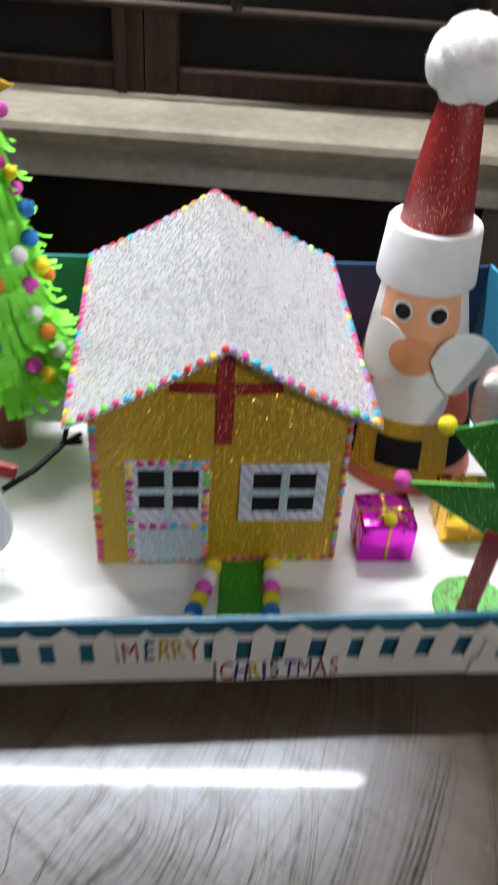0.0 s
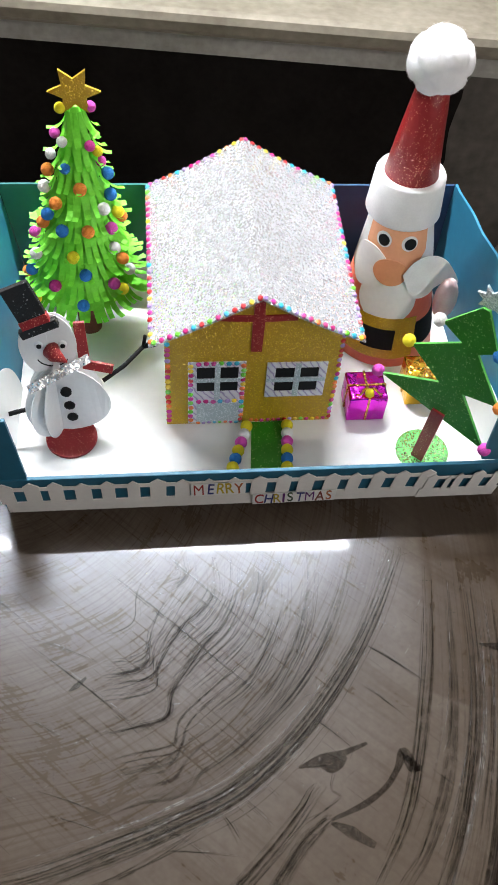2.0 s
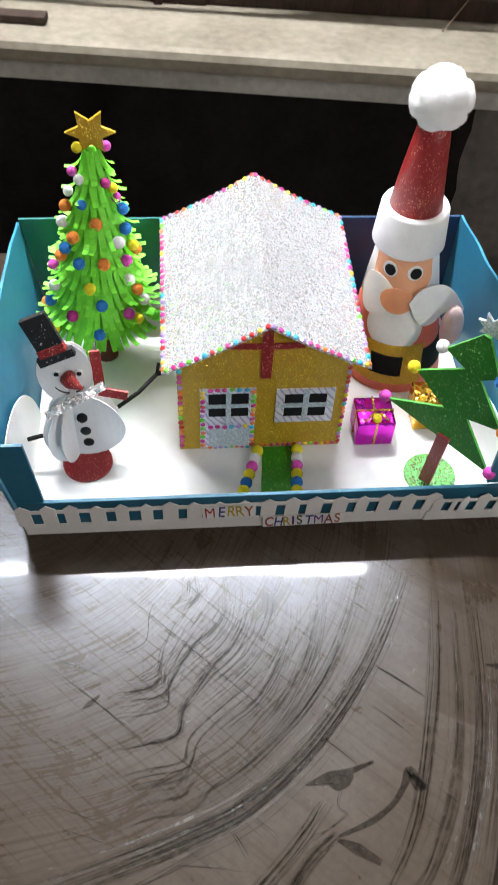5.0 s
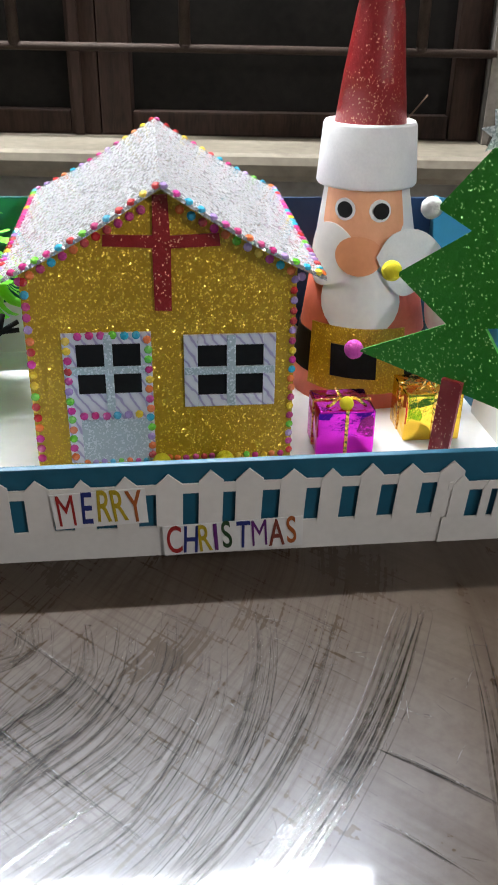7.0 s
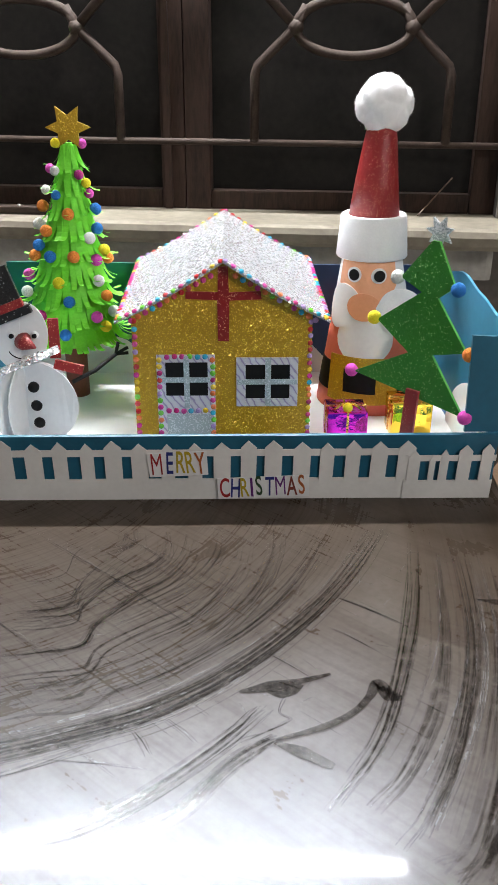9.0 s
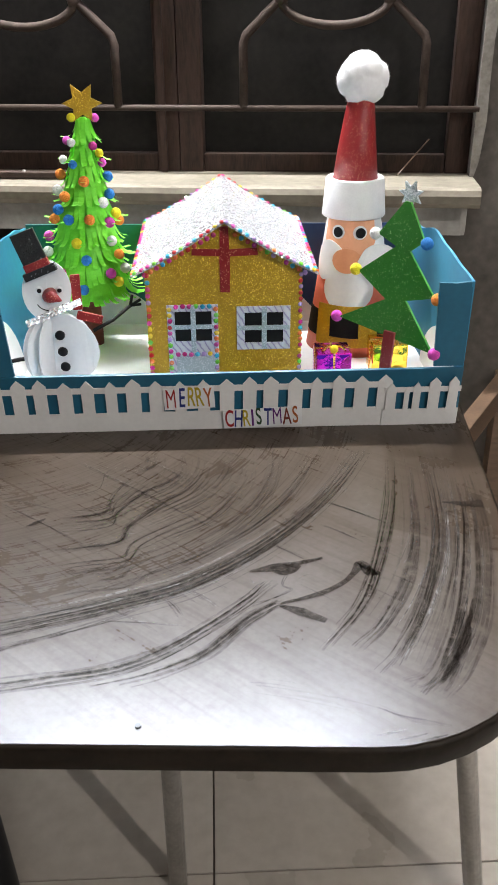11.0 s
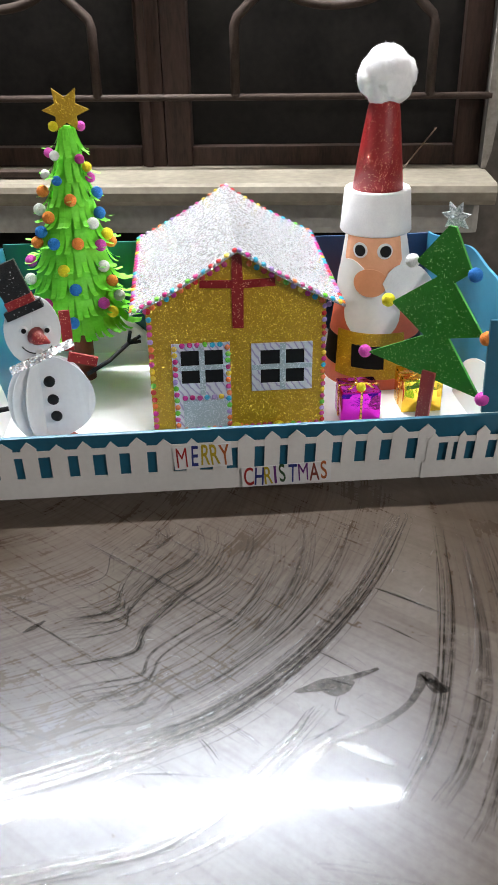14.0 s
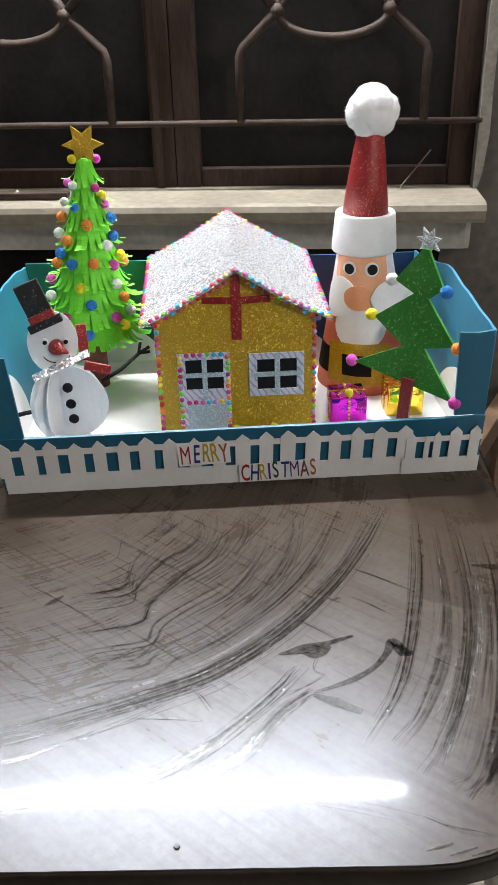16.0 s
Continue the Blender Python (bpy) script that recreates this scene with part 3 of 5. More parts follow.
part("bulb", ball(bmesh.new(), bulb_at, 0.032, 3), M["bulb"], bulb_lamp, "glowing globe bulb", True)
part("holder", sweep(bmesh.new(), [WM @ Vector((U1, -2.57, 1.5)), WM @ Vector((U1 - 0.07, -2.57, 1.5))], 0.022, 16), M["felt"], bulb_lamp, "white holder", True)

# ---- table ----
T = Matrix.Rotation(radians(-3.5), 4, "Z")
table = thing("table", (0.1, -0.05, FLOOR), "dark scratched laminate table with steel legs", "table")


def rounded(x0, x1, y0, y1, r, n=10):
    """Outline with rounded corners, wider ones at the front."""
    out, f = [], r + 0.045
    for cx, cy, a, r in ((x1 - r, y1 - r, 0, r), (x0 + r, y1 - r, 90, r), (x0 + f, y0 + f, 180, f), (x1 - f, y0 + f, 270, f)):
        out += [(cx + r * math.cos(radians(a + 90 * i / n)), cy + r * math.sin(radians(a + 90 * i / n))) for i in range(n + 1)]
    return [(a * (1 + 0.1 * b), b) for a, b in out]


TX0, TX1, TY0, TY1 = -0.52, 0.517, -0.441, 0.46
bm = slab(bmesh.new(), rounded(TX0 + 0.003, TX1 - 0.003, TY0 + 0.003, TY1 - 0.003, 0.09), lambda a, b, s: T @ Vector((a, b, -0.004 if s else 0.0)))
part("tabletop", bm, M["table"], table, "dusty dark polished top with round wipe marks")
bm = bmesh.new()
prof = ((-0.004, -0.0008), (-0.001, -0.001), (0.0, -0.004), (0.0, -0.019), (-0.003, -0.022), (-0.02, -0.022))
rows = []
for k, (d, z) in enumerate(prof):
    q = rounded(TX0 - d, TX1 + d, TY0 - d, TY1 + d, 0.092 + d)
    rows.append([bm.verts.new(T @ Vector((a, b, z))) for a, b in q])
for a, b in zip(rows, rows[1:]):
    for i in range(len(a)):
        bm.faces.new((a[i], a[(i + 1) % len(a)], b[(i + 1) % len(a)], b[i]))
bm.faces.new(rows[-1])
part("edging", bm, M["edge"], table, "black edging strip", True)
for x, y, tx, ty in ((0.165, -0.034, 0.165, -0.02), (0.585, -0.087, 0.49, -0.06), (-0.33, 0.0, -0.3, 0.0), (0.165, 0.42, 0.165, 0.4)):
    part("leg", sweep(bmesh.new(), [(x, y, FLOOR), (tx, ty, -0.023)], 0.0135, 16), M["steel"], table, "grey steel tube leg", True)


def smear(points, widths):
    """A dried dark wipe mark, thin as paint, that tapers to its ends."""
    bm, rows = bmesh.new(), []
    for i, (p, w) in enumerate(zip(points, widths)):
        a, b = Vector(points[max(i - 1, 0)]), Vector(points[min(i + 1, len(points) - 1)])
        d = (b - a).normalized()
        s = Vector((-d.y, d.x))
        rows.append([bm.verts.new((p[0] + s.x * w * k, p[1] + s.y * w * k, 0.0006)) for k in (-0.5, 0.5)])
    for a, b in zip(rows, rows[1:]):
        bm.faces.new((a[0], a[1], b[1], b[0]))
    part("smear", bm, M["smear"], table, "dried dark smear")


def curve_through(points, steps=7):
    """Points along a smooth curve through the ones given."""
    p = [Vector(points[0]) * 2 - Vector(points[1])] + [Vector(q) for q in points] + [Vector(points[-1]) * 2 - Vector(points[-2])]
    out = []
    for a, b, c, d in zip(p, p[1:], p[2:], p[3:]):
        for i in range(steps):
            t = i / steps
            out.append(0.5 * (2 * b + (c - a) * t + (2 * a - 5 * b + 4 * c - d) * t * t + (3 * b - a - 3 * c + d) * t ** 3))
    return out + [p[-2]]


def soft_smear(points, widths):
    line = curve_through(points)
    ws = []
    for i in range(len(line)):
        f = i / (len(line) - 1) * (len(widths) - 1)
        k = min(int(f), len(widths) - 2)
        ws.append(widths[k] + (widths[k + 1] - widths[k]) * (f - k) + 0.0009 * noise.noise(Vector((i * 0.7, points[0][0] * 50, 0))))
    smear([tuple(q) for q in line], [max(w * 0.9, 0.0006) for w in ws])


soft_smear([(0.264, -0.271), (0.284, -0.2665), (0.304, -0.2615), (0.326, -0.2545)], (0.002, 0.0125, 0.0065, 0.003))
soft_smear([(0.366, -0.281), (0.357, -0.265), (0.349, -0.277), (0.337, -0.291), (0.316, -0.304), (0.286, -0.3145)], (0.006, 0.011, 0.006, 0.005, 0.006, 0.003))
soft_smear([(0.449, -0.17), (0.466, -0.174), (0.485, -0.176)], (0.002, 0.009, 0.014))
soft_smear([(0.067, -0.192), (0.074, -0.187), (0.082, -0.18)], (0.002, 0.006, 0.002))
for x, y in ((0.337, -0.4505), (0.351, -0.4545), (0.364, -0.456)):
    soft_smear([(x, y), (x + 0.009, y + 0.002), (x + 0.018, y + 0.004)], (0.0006, 0.0018, 0.001))
soft_smear([(0.282, -0.2705), (0.291, -0.274), (0.299, -0.2705), (0.306, -0.265)], (0.002, 0.008, 0.009, 0.003))
soft_smear([(0.357, -0.268), (0.362, -0.276), (0.37, -0.279)], (0.006, 0.013, 0.005))
soft_smear([(0.285, -0.3165), (0.301, -0.325), (0.319, -0.3365)], (0.003, 0.011, 0.006))
sc = random.Random(21)


def strand(bm, line, width, lift):
    """One flat scratch along the points, thin at both ends."""
    rows, last = [], len(line) - 1
    for i, c in enumerate(line):
        d = (line[min(i + 1, last)] - line[max(i - 1, 0)]).normalized()
        w = width * (0.3 + 0.7 * math.sin(math.pi * i / last)) * 0.5
        rows.append([bm.verts.new((c.x - d.y * q, c.y + d.x * q, lift)) for q in (-w, w)])
    for a, b in zip(rows, rows[1:]):
        bm.faces.new((a[0], a[1], b[1], b[0]))


def scratches(points, strands, spread, width, wander=0.002, mat="faint_wipe", full=0.0):
    """A bundle of long scratches that run together; full: the least share of the way that each one runs."""
    bm = bmesh.new()
    base = curve_through(points, 8)
    last = len(base) - 1
    for k in range(strands):
        off, lo = sc.gauss(0, spread), sc.uniform(0, 0.45) * (1 - full)
        hi, w, ph = min(1.0, sc.uniform(lo + 0.3 + 0.6 * full, 1.1)), width * sc.uniform(0.5, 1.3), sc.uniform(0, 99)
        line = []
        for i, p in enumerate(base):
            if lo <= i / last <= hi:
                d = (base[min(i + 1, last)] - base[max(i - 1, 0)]).normalized()
                line.append(p + Vector((-d.y, d.x)) * (off * (0.7 + 0.6 * i / last) + wander * noise.noise(Vector((i * 0.15, ph, 0)))))
        if len(line) > 2:
            strand(bm, line, w, 0.0003 + 0.00001 * (k % 20))
    tagged(part("scuff", bm, M[mat], table, "run of scratches and wipe marks"), kind="stuff")


# the long outer stroke of the cloth, and the two trails below it
ROUND = [(0.386, -0.06), (0.381, -0.077), (0.333, -0.162), (0.272, -0.235), (0.213, -0.282), (0.155, -0.306), (0.093, -0.325), (0.03, -0.34), (-0.06, -0.35)]
scratches(ROUND, 20, 0.006, 0.0022, mat="wiped", full=0.5)
scratches([(x + 0.004, y - 0.006) for x, y in ROUND], 12, 0.006, 0.0012, mat="deep_scratch")
scratches(ROUND, 10, 0.008, 0.0006, mat="pale_scratch")
scratches([(0.2, -0.3), (0.156, -0.326), (0.096, -0.35), (0.058, -0.362), (-0.05, -0.375)], 5, 0.0018, 0.0016, mat="wiped", full=0.6)
TRAIL = [(0.286, -0.28), (0.256, -0.313), (0.211, -0.355), (0.171, -0.379), (0.121, -0.389), (0.065, -0.396), (-0.02, -0.394)]
scratches(TRAIL, 9, 0.0028, 0.0032, mat="wiped", full=0.8)
scratches([(x + 0.003, y - 0.004) for x, y in TRAIL], 3, 0.0008, 0.0009, mat="deep_scratch", full=0.6)
scratches([(0.29, -0.312), (0.28, -0.317), (0.259, -0.334), (0.231, -0.366), (0.199, -0.386), (0.15, -0.4)], 7, 0.0026, 0.0042, mat="wiped", full=0.6)
scratches([(0.295, -0.275), (0.29, -0.29), (0.297, -0.297), (0.278, -0.309), (0.262, -0.318), (0.236, -0.34)], 4, 0.0012, 0.0008, mat="deep_scratch", full=0.7)
scratches([(0.285, -0.283), (0.272, -0.288), (0.262, -0.3), (0.25, -0.312)], 7, 0.003, 0.0008, mat="deep_scratch")
scratches([(0.284, -0.258), (0.298, -0.265), (0.304, -0.268)], 3, 0.001, 0.0008, mat="deep_scratch", full=0.8)
# bent strokes that all set off from one upright line
BEND_1 = [(0.09, -0.141), (0.11, -0.138), (0.126, -0.127), (0.128, -0.103), (0.139, -0.074)]
BEND_2 = [(0.091, -0.166), (0.114, -0.164), (0.135, -0.158), (0.139, -0.137), (0.153, -0.109), (0.17, -0.081)]
BEND_3 = [(0.091, -0.204), (0.12, -0.201), (0.144, -0.193), (0.147, -0.173), (0.172, -0.135), (0.201, -0.095)]
BEND_4 = [(0.091, -0.232), (0.123, -0.227), (0.152, -0.219), (0.159, -0.194), (0.185, -0.158), (0.219, -0.123)]
BEND_5 = [(0.092, -0.259), (0.128, -0.252), (0.159, -0.246), (0.168, -0.224), (0.204, -0.194), (0.245, -0.164)]
scratches(BEND_1, 3, 0.002, 0.0007, mat="deep_scratch", full=0.8)
for k in range(9):
    t = k / 8
    scratches([(a[0] + (b[0] - a[0]) * t, a[1] + (b[1] - a[1]) * t) for a, b in zip(BEND_2, BEND_3)], 2, 0.0012, 0.001, 0.003, "deep_scratch", 0.85)
scratches(BEND_3, 2, 0.0006, 0.0012, mat="deep_scratch", full=0.9)
scratches(BEND_4, 3, 0.0014, 0.0011, mat="deep_scratch", full=0.8)
scratches(BEND_4, 8, 0.004, 0.003, mat="faint_wipe", full=0.7)
scratches(BEND_5, 4, 0.005, 0.003, mat="wiped", full=0.6)
scratches([(0.092, -0.268), (0.124, -0.263), (0.155, -0.257), (0.165, -0.238), (0.185, -0.228)], 6, 0.005, 0.0026, mat="faint_wipe", full=0.6)
scratches([(0.093, -0.293), (0.125, -0.281), (0.159, -0.275), (0.175, -0.256), (0.21, -0.236)], 8, 0.006, 0.003, mat="faint_wipe", full=0.6)
scratches([(0.091, -0.185), (0.118, -0.183), (0.14, -0.176), (0.146, -0.15)], 14, 0.009, 0.0024, mat="faint_wipe", full=0.5)
# rounds inside the wiped patch
for line in ([(0.171, -0.052), (0.173, -0.079), (0.164, -0.09), (0.14, -0.1)], [(0.199, -0.052), (0.202, -0.097), (0.19, -0.12), (0.17, -0.137), (0.139, -0.169)],
             [(0.225, -0.052), (0.222, -0.1), (0.206, -0.135), (0.18, -0.16), (0.15, -0.19)], [(0.256, -0.052), (0.251, -0.102), (0.23, -0.146), (0.197, -0.178), (0.166, -0.2)],
             [(0.275, -0.052), (0.269, -0.116), (0.254, -0.155), (0.23, -0.193), (0.197, -0.218), (0.168, -0.24)], [(0.3, -0.052), (0.295, -0.11), (0.275, -0.165), (0.24, -0.215), (0.19, -0.255)],
             [(0.345, -0.055), (0.325, -0.11), (0.29, -0.175), (0.245, -0.225), (0.19, -0.265), (0.13, -0.29)]):
    scratches(line, 9, 0.005, 0.0024, mat="faint_wipe", full=0.5)
    scratches(line, 13, 0.008, 0.0006, mat="deep_scratch", full=0.3)
# straight scratches that cross the rounds
for a, b, w in (((0.076, -0.053), (0.241, -0.212), 0.0016), ((0.013, -0.132), (0.139, -0.238), 0.0014), ((0.149, -0.052), (0.245, -0.157), 0.001), ((0.237, -0.052), (0.29, -0.095), 0.001),
                ((0.027, -0.138), (0.091, -0.166), 0.001), ((0.033, -0.215), (0.064, -0.234), 0.001), ((0.27, -0.221), (0.313, -0.259), 0.001), ((0.041, -0.274), (0.101, -0.298), 0.0008),
                ((0.044, -0.292), (0.101, -0.312), 0.0009), ((0.141, -0.327), (0.217, -0.338), 0.0009), ((0.195, -0.301), (0.211, -0.327), 0.0016), ((0.207, -0.286), (0.241, -0.322), 0.0013),
                ((0.131, -0.296), (0.195, -0.346), 0.0009), ((-0.05, -0.06), (0.052, -0.15), 0.0012), ((0.335, -0.16), (0.39, -0.205), 0.0018), ((0.327, -0.2), (0.365, -0.235), 0.0016)):
    a, b, w = Vector(a), Vector(b), 0.7 * w
    mid = a.lerp(b, 0.5) + Vector((0.001, 0.001))
    scratches([tuple(a), tuple(mid), tuple(b)], 3, w * 0.7, w, 0.001, "deep_scratch", 0.6)
    scratches([(a.x + 0.0015, a.y + 0.001), (mid.x + 0.0015, mid.y + 0.001), (b.x + 0.0015, b.y + 0.001)], 1, 0.0004, w * 0.5, 0.001, "pale_scratch", 0.7)
bm = bmesh.new()
for k in range(150):
    p = Vector((sc.uniform(-0.1, 0.4), sc.uniform(-0.3, -0.06)))
    d = Vector((1, -0.93)).normalized() * sc.uniform(0.008, 0.04) if k % 3 else Vector((sc.uniform(-1, 1), sc.uniform(-1, 1))) * 0.014
    strand(bm, [p, p + d * 0.5 + Vector((0.0004, 0)), p + d], sc.uniform(0.0004, 0.0008), 0.0006)
tagged(part("scuff", bm, M["deep_scratch"], table, "short dark scratches"), kind="stuff")
bm = bmesh.new()
for k in range(130):
    p = Vector((sc.uniform(-0.1, 0.45), sc.uniform(-0.3, -0.06)))
    d = Vector((sc.uniform(-1, 1), sc.uniform(-0.6, 0.6))).normalized() * sc.uniform(0.004, 0.02)
    strand(bm, [p, p + d * 0.5 + Vector((0, 0.0006)), p + d], sc.uniform(0.0003, 0.0006), 0.0007)
tagged(part("scuff", bm, M["pale_scratch"], table, "short pale scratches"), kind="stuff")
# fan of strokes along the side edge
for line, count, spread, width, kind_ in (
        ([(0.414, -0.074), (0.396, -0.164), (0.369, -0.257), (0.345, -0.317), (0.31, -0.367)], 6, 0.0022, 0.0018, "wiped"),
        ([(0.423, -0.074), (0.401, -0.176), (0.373, -0.267), (0.349, -0.321), (0.318, -0.364)], 6, 0.002, 0.0022, "wiped"),
        ([(0.436, -0.07), (0.419, -0.194), (0.397, -0.278), (0.365, -0.34), (0.34, -0.37)], 14, 0.006, 0.0024, "faint_wipe"),
        ([(0.451, -0.07), (0.433, -0.212), (0.403, -0.305), (0.371, -0.368), (0.35, -0.395)], 9, 0.005, 0.0018, "wiped"),
        ([(0.463, -0.07), (0.442, -0.223), (0.41, -0.313), (0.375, -0.385)], 14, 0.005, 0.0026, "faint_wipe"),
        ([(0.475, -0.08), (0.456, -0.197), (0.421, -0.314), (0.386, -0.39), (0.365, -0.405)], 12, 0.006, 0.0024, "faint_wipe"),
        ([(0.49, -0.09), (0.475, -0.2), (0.445, -0.315), (0.41, -0.385), (0.38, -0.42)], 14, 0.007, 0.004, "faint_wipe"),
        ([(0.436, -0.31), (0.42, -0.353), (0.396, -0.4), (0.385, -0.414)], 8, 0.004, 0.005, "faint_wipe")):
    scratches(line, count, spread, width, mat=kind_, full=0.6)
scratches([(0.46, -0.09), (0.435, -0.23), (0.4, -0.32), (0.36, -0.385)], 10, 0.016, 0.0008, mat="pale_scratch", full=0.4)
scratches([(0.339, -0.424), (0.362, -0.437), (0.387, -0.444)], 5, 0.002, 0.0018, mat="faint_wipe", full=0.5)
scratches([(0.25, -0.4), (0.3, -0.412), (0.35, -0.43)], 6, 0.006, 0.0014, mat="faint_wipe")
bm = lathe(bmesh.new(), [((0.185, -0.435, 0.0), 0.0022), ((0.185, -0.435, 0.0012), 0.0018)], 12)
part("spot", bm, M["black"], table, "small dark spot")

# black sled runner of a chair on the floor
RZ = FLOOR + 0.02
bm = sweep(bmesh.new(), [(-0.3, 0.45, RZ), (-0.19, 0.2, RZ), (-0.075, -0.055, RZ), (-0.03, -0.16, RZ)], 0.02, 12)
whole("chair_runner", bm, M["black"], "slanting black chair runner on the tiled floor", "chair runner", smooth=True)

# low wooden cot frame beside the table
cot = thing("wooden_cot", (0.75, 0.4, FLOOR), "low brown wooden cot frame beside the table", "cot")


def beam(a, b, w, h, name="rail"):
    a, b = Vector(a), Vector(b)
    d = b - a
    m = Matrix.Translation(a) @ Matrix.Rotation(math.atan2(d.y, d.x), 4, "Z")
    part(name, box(bmesh.new(), 0, d.length, -w / 2, w / 2, -h / 2, h / 2, 0.003, m), M["plank"], cot)


beam((0.6, 0.4, -0.3), (0.86, 0.81, -0.3), 0.03, 0.05)
beam((0.66, 0.1686, -0.3), (1.25, 0.45, -0.3), 0.03, 0.05)
for x, y in ((0.6, 0.4), (0.86, 0.81), (0.78, 0.2259), (1.25, 0.45)):
    part("leg", box(bmesh.new(), x - 0.022, x + 0.022, y - 0.022, y + 0.022, FLOOR, -0.2755, 0.003), M["plank"], cot)

# ---- display tray ----
FZ = 0.012
tray = thing("display_tray", (0.25, 0.16, 0), "blue card tray with white floor and a white paper picket fence", "tray")
part("base", box(bmesh.new(), 0.0, 0.504, 0.003, 0.328, 0.0005, FZ, 0.001), M["snow"], tray, "white paper snow floor")
LEAN = Matrix.Rotation(radians(9.2), 4, "X")  # the front leans outwards


def leant(bm):
    bmesh.ops.transform(bm, matrix=LEAN, verts=bm.verts[:])
    return bm


part("front_wall", leant(box(bmesh.new(), 0.001, 0.505, 0.0005, 0.0045, 0.001, 0.0705, 0.001)), M["blue"], tray)


def scallop(a, knots):
    """Smooth height along a wall between (place, height) knots."""
    for (a0, h0), (a1, h1) in zip(knots, knots[1:]):
        if a0 <= a <= a1:
            t = (a - a0) / (a1 - a0)
            return h0 + (h1 - h0) * (3 * t * t - 2 * t ** 3)
    return knots[-1][1]


def card_wall(name, a0, a1, knots, place, mat, n=40):
    top = [(a0 + (a1 - a0) * i / n, scallop(a0 + (a1 - a0) * i / n, knots)) for i in range(n + 1)]
    part(name, slab(bmesh.new(), [(a0, 0.001), (a1, 0.001)] + top[::-1], place), mat, tray)


lean = 0.1


def forward(a, z):
    """The side walls' front ends follow the leaning front."""
    return a - 0.162 * min(z, 0.0705) * max(0.0, 1 - (a - 0.0045) / 0.04)


card_wall("left_wall", 0.0045, 0.328, [(0, 0.15), (0.05, 0.154), (0.13, 0.166), (0.2, 0.165), (0.26, 0.161), (0.33, 0.151)], lambda a, z, s: (-0.0005 - 0.003 * s - lean * z, forward(a, z), z), M["sky"])
card_wall("right_wall", 0.0045, 0.328, [(0, 0.163), (0.03, 0.166), (0.1, 0.172), (0.16, 0.178), (0.24, 0.165), (0.33, 0.152)], lambda a, z, s: (0.5045 + 0.003 * s, forward(a, z), z), M["sky"])
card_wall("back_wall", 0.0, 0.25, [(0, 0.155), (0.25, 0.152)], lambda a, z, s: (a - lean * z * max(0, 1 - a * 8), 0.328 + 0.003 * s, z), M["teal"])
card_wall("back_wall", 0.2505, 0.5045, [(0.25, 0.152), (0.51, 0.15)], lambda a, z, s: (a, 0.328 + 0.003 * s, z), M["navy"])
slab_l = slab(bmesh.new(), [(0.004, 0.07), (0.028, 0.0706), (0.022, 0.158), (-0.012, 0.158), (0.0, 0.0706)], lambda a, z, s: (a, -0.0095 + 0.0035 * s, z))
part("corner_post", slab_l, M["blue"], tray)
slab_r = slab(bmesh.new(), [(0.473, 0.0706), (0.505, 0.0706), (0.506, 0.163), (0.49, 0.161), (0.471, 0.162)], lambda a, z, s: (a, -0.0065 + 0.0035 * s, z))
part("corner_post", slab_r, M["blue"], tray)
# snow hills cut from white paper along the inside of the walls
bank = [(i / 40, 0.035 + 0.016 * math.sin(i * 0.33) + 0.012 * math.sin(i * 0.71 + 1)) for i in range(41)]
part("snow_bank", slab(bmesh.new(), [(0.003, FZ), (0.5, FZ)] + [(0.003 + 0.497 * a, FZ + h) for a, h in bank[::-1]], lambda a, z, s: (a, 0.3235 + 0.001 * s, z)), M["snow"], tray)
hump = [(0.006, FZ)] + [(a, z) for a, z in ellipse(0.04, FZ, 0.115, 0.098, 30, 0, math.pi) if a > 0.006]
part("snow_bank", slab(bmesh.new(), hump, lambda a, z, s: (0.003 + 0.001 * s - 0.09 * z, a, z)), M["snow"], tray)
part("snow_bank", slab(bmesh.new(), hump, lambda a, z, s: (0.5 + 0.001 * s, a + 0.006, z * 0.8)), M["snow"], tray)

# white paper fence
fence = part("fence", leant(box(bmesh.new(), 0.0, 0.425, -0.0012, -0.0002, 0.0, 0.024)), M["fence_paper"], tray, "white paper picket fence")
part("strip", leant(box(bmesh.new(), 0.421, 0.505, -0.0024, -0.0014, 0.0, 0.021)), M["fence_paper"], fence)
part("rail", leant(box(bmesh.new(), 0.0, 0.425, -0.0014, -0.0004, 0.0495, 0.0565)), M["fence_paper"], fence)
part("rail", leant(box(bmesh.new(), 0.421, 0.505, -0.0022, -0.0016, 0.043, 0.0495)), M["fence_paper"], fence)
rng = random.Random(5)
for i in range(18):
    x = 0.0035 + 0.0246 * i + rng.uniform(-0.0012, 0.0012)
    w, h = 0.0071 + rng.uniform(-0.001, 0.001), 0.066 + rng.uniform(-0.003, 0.002)
    part("picket", leant(slab(bmesh.new(), [(x - w, 0.022), (x + w, 0.022), (x + w + 0.0006, h - 0.008), (x, h), (x - w + 0.0004, h - 0.008)], lambda a, z, s: (a, -0.0018 + 0.001 * s, z))), M["fence_paper"], fence)
for x, w, h in ((0.429, 0.0055, 0.055), (0.446, 0.0028, 0.05), (0.457, 0.004, 0.056), (0.476, 0.0062, 0.061), (0.4965, 0.0055, 0.062)):
    part("picket", leant(slab(bmesh.new(), [(x - w, 0.02), (x + w, 0.02), (x + w, h - 0.007), (x, h), (x - w, h - 0.007)], lambda a, z, s: (a, -0.0028 + 0.001 * s, z))), M["fence_paper"], fence)


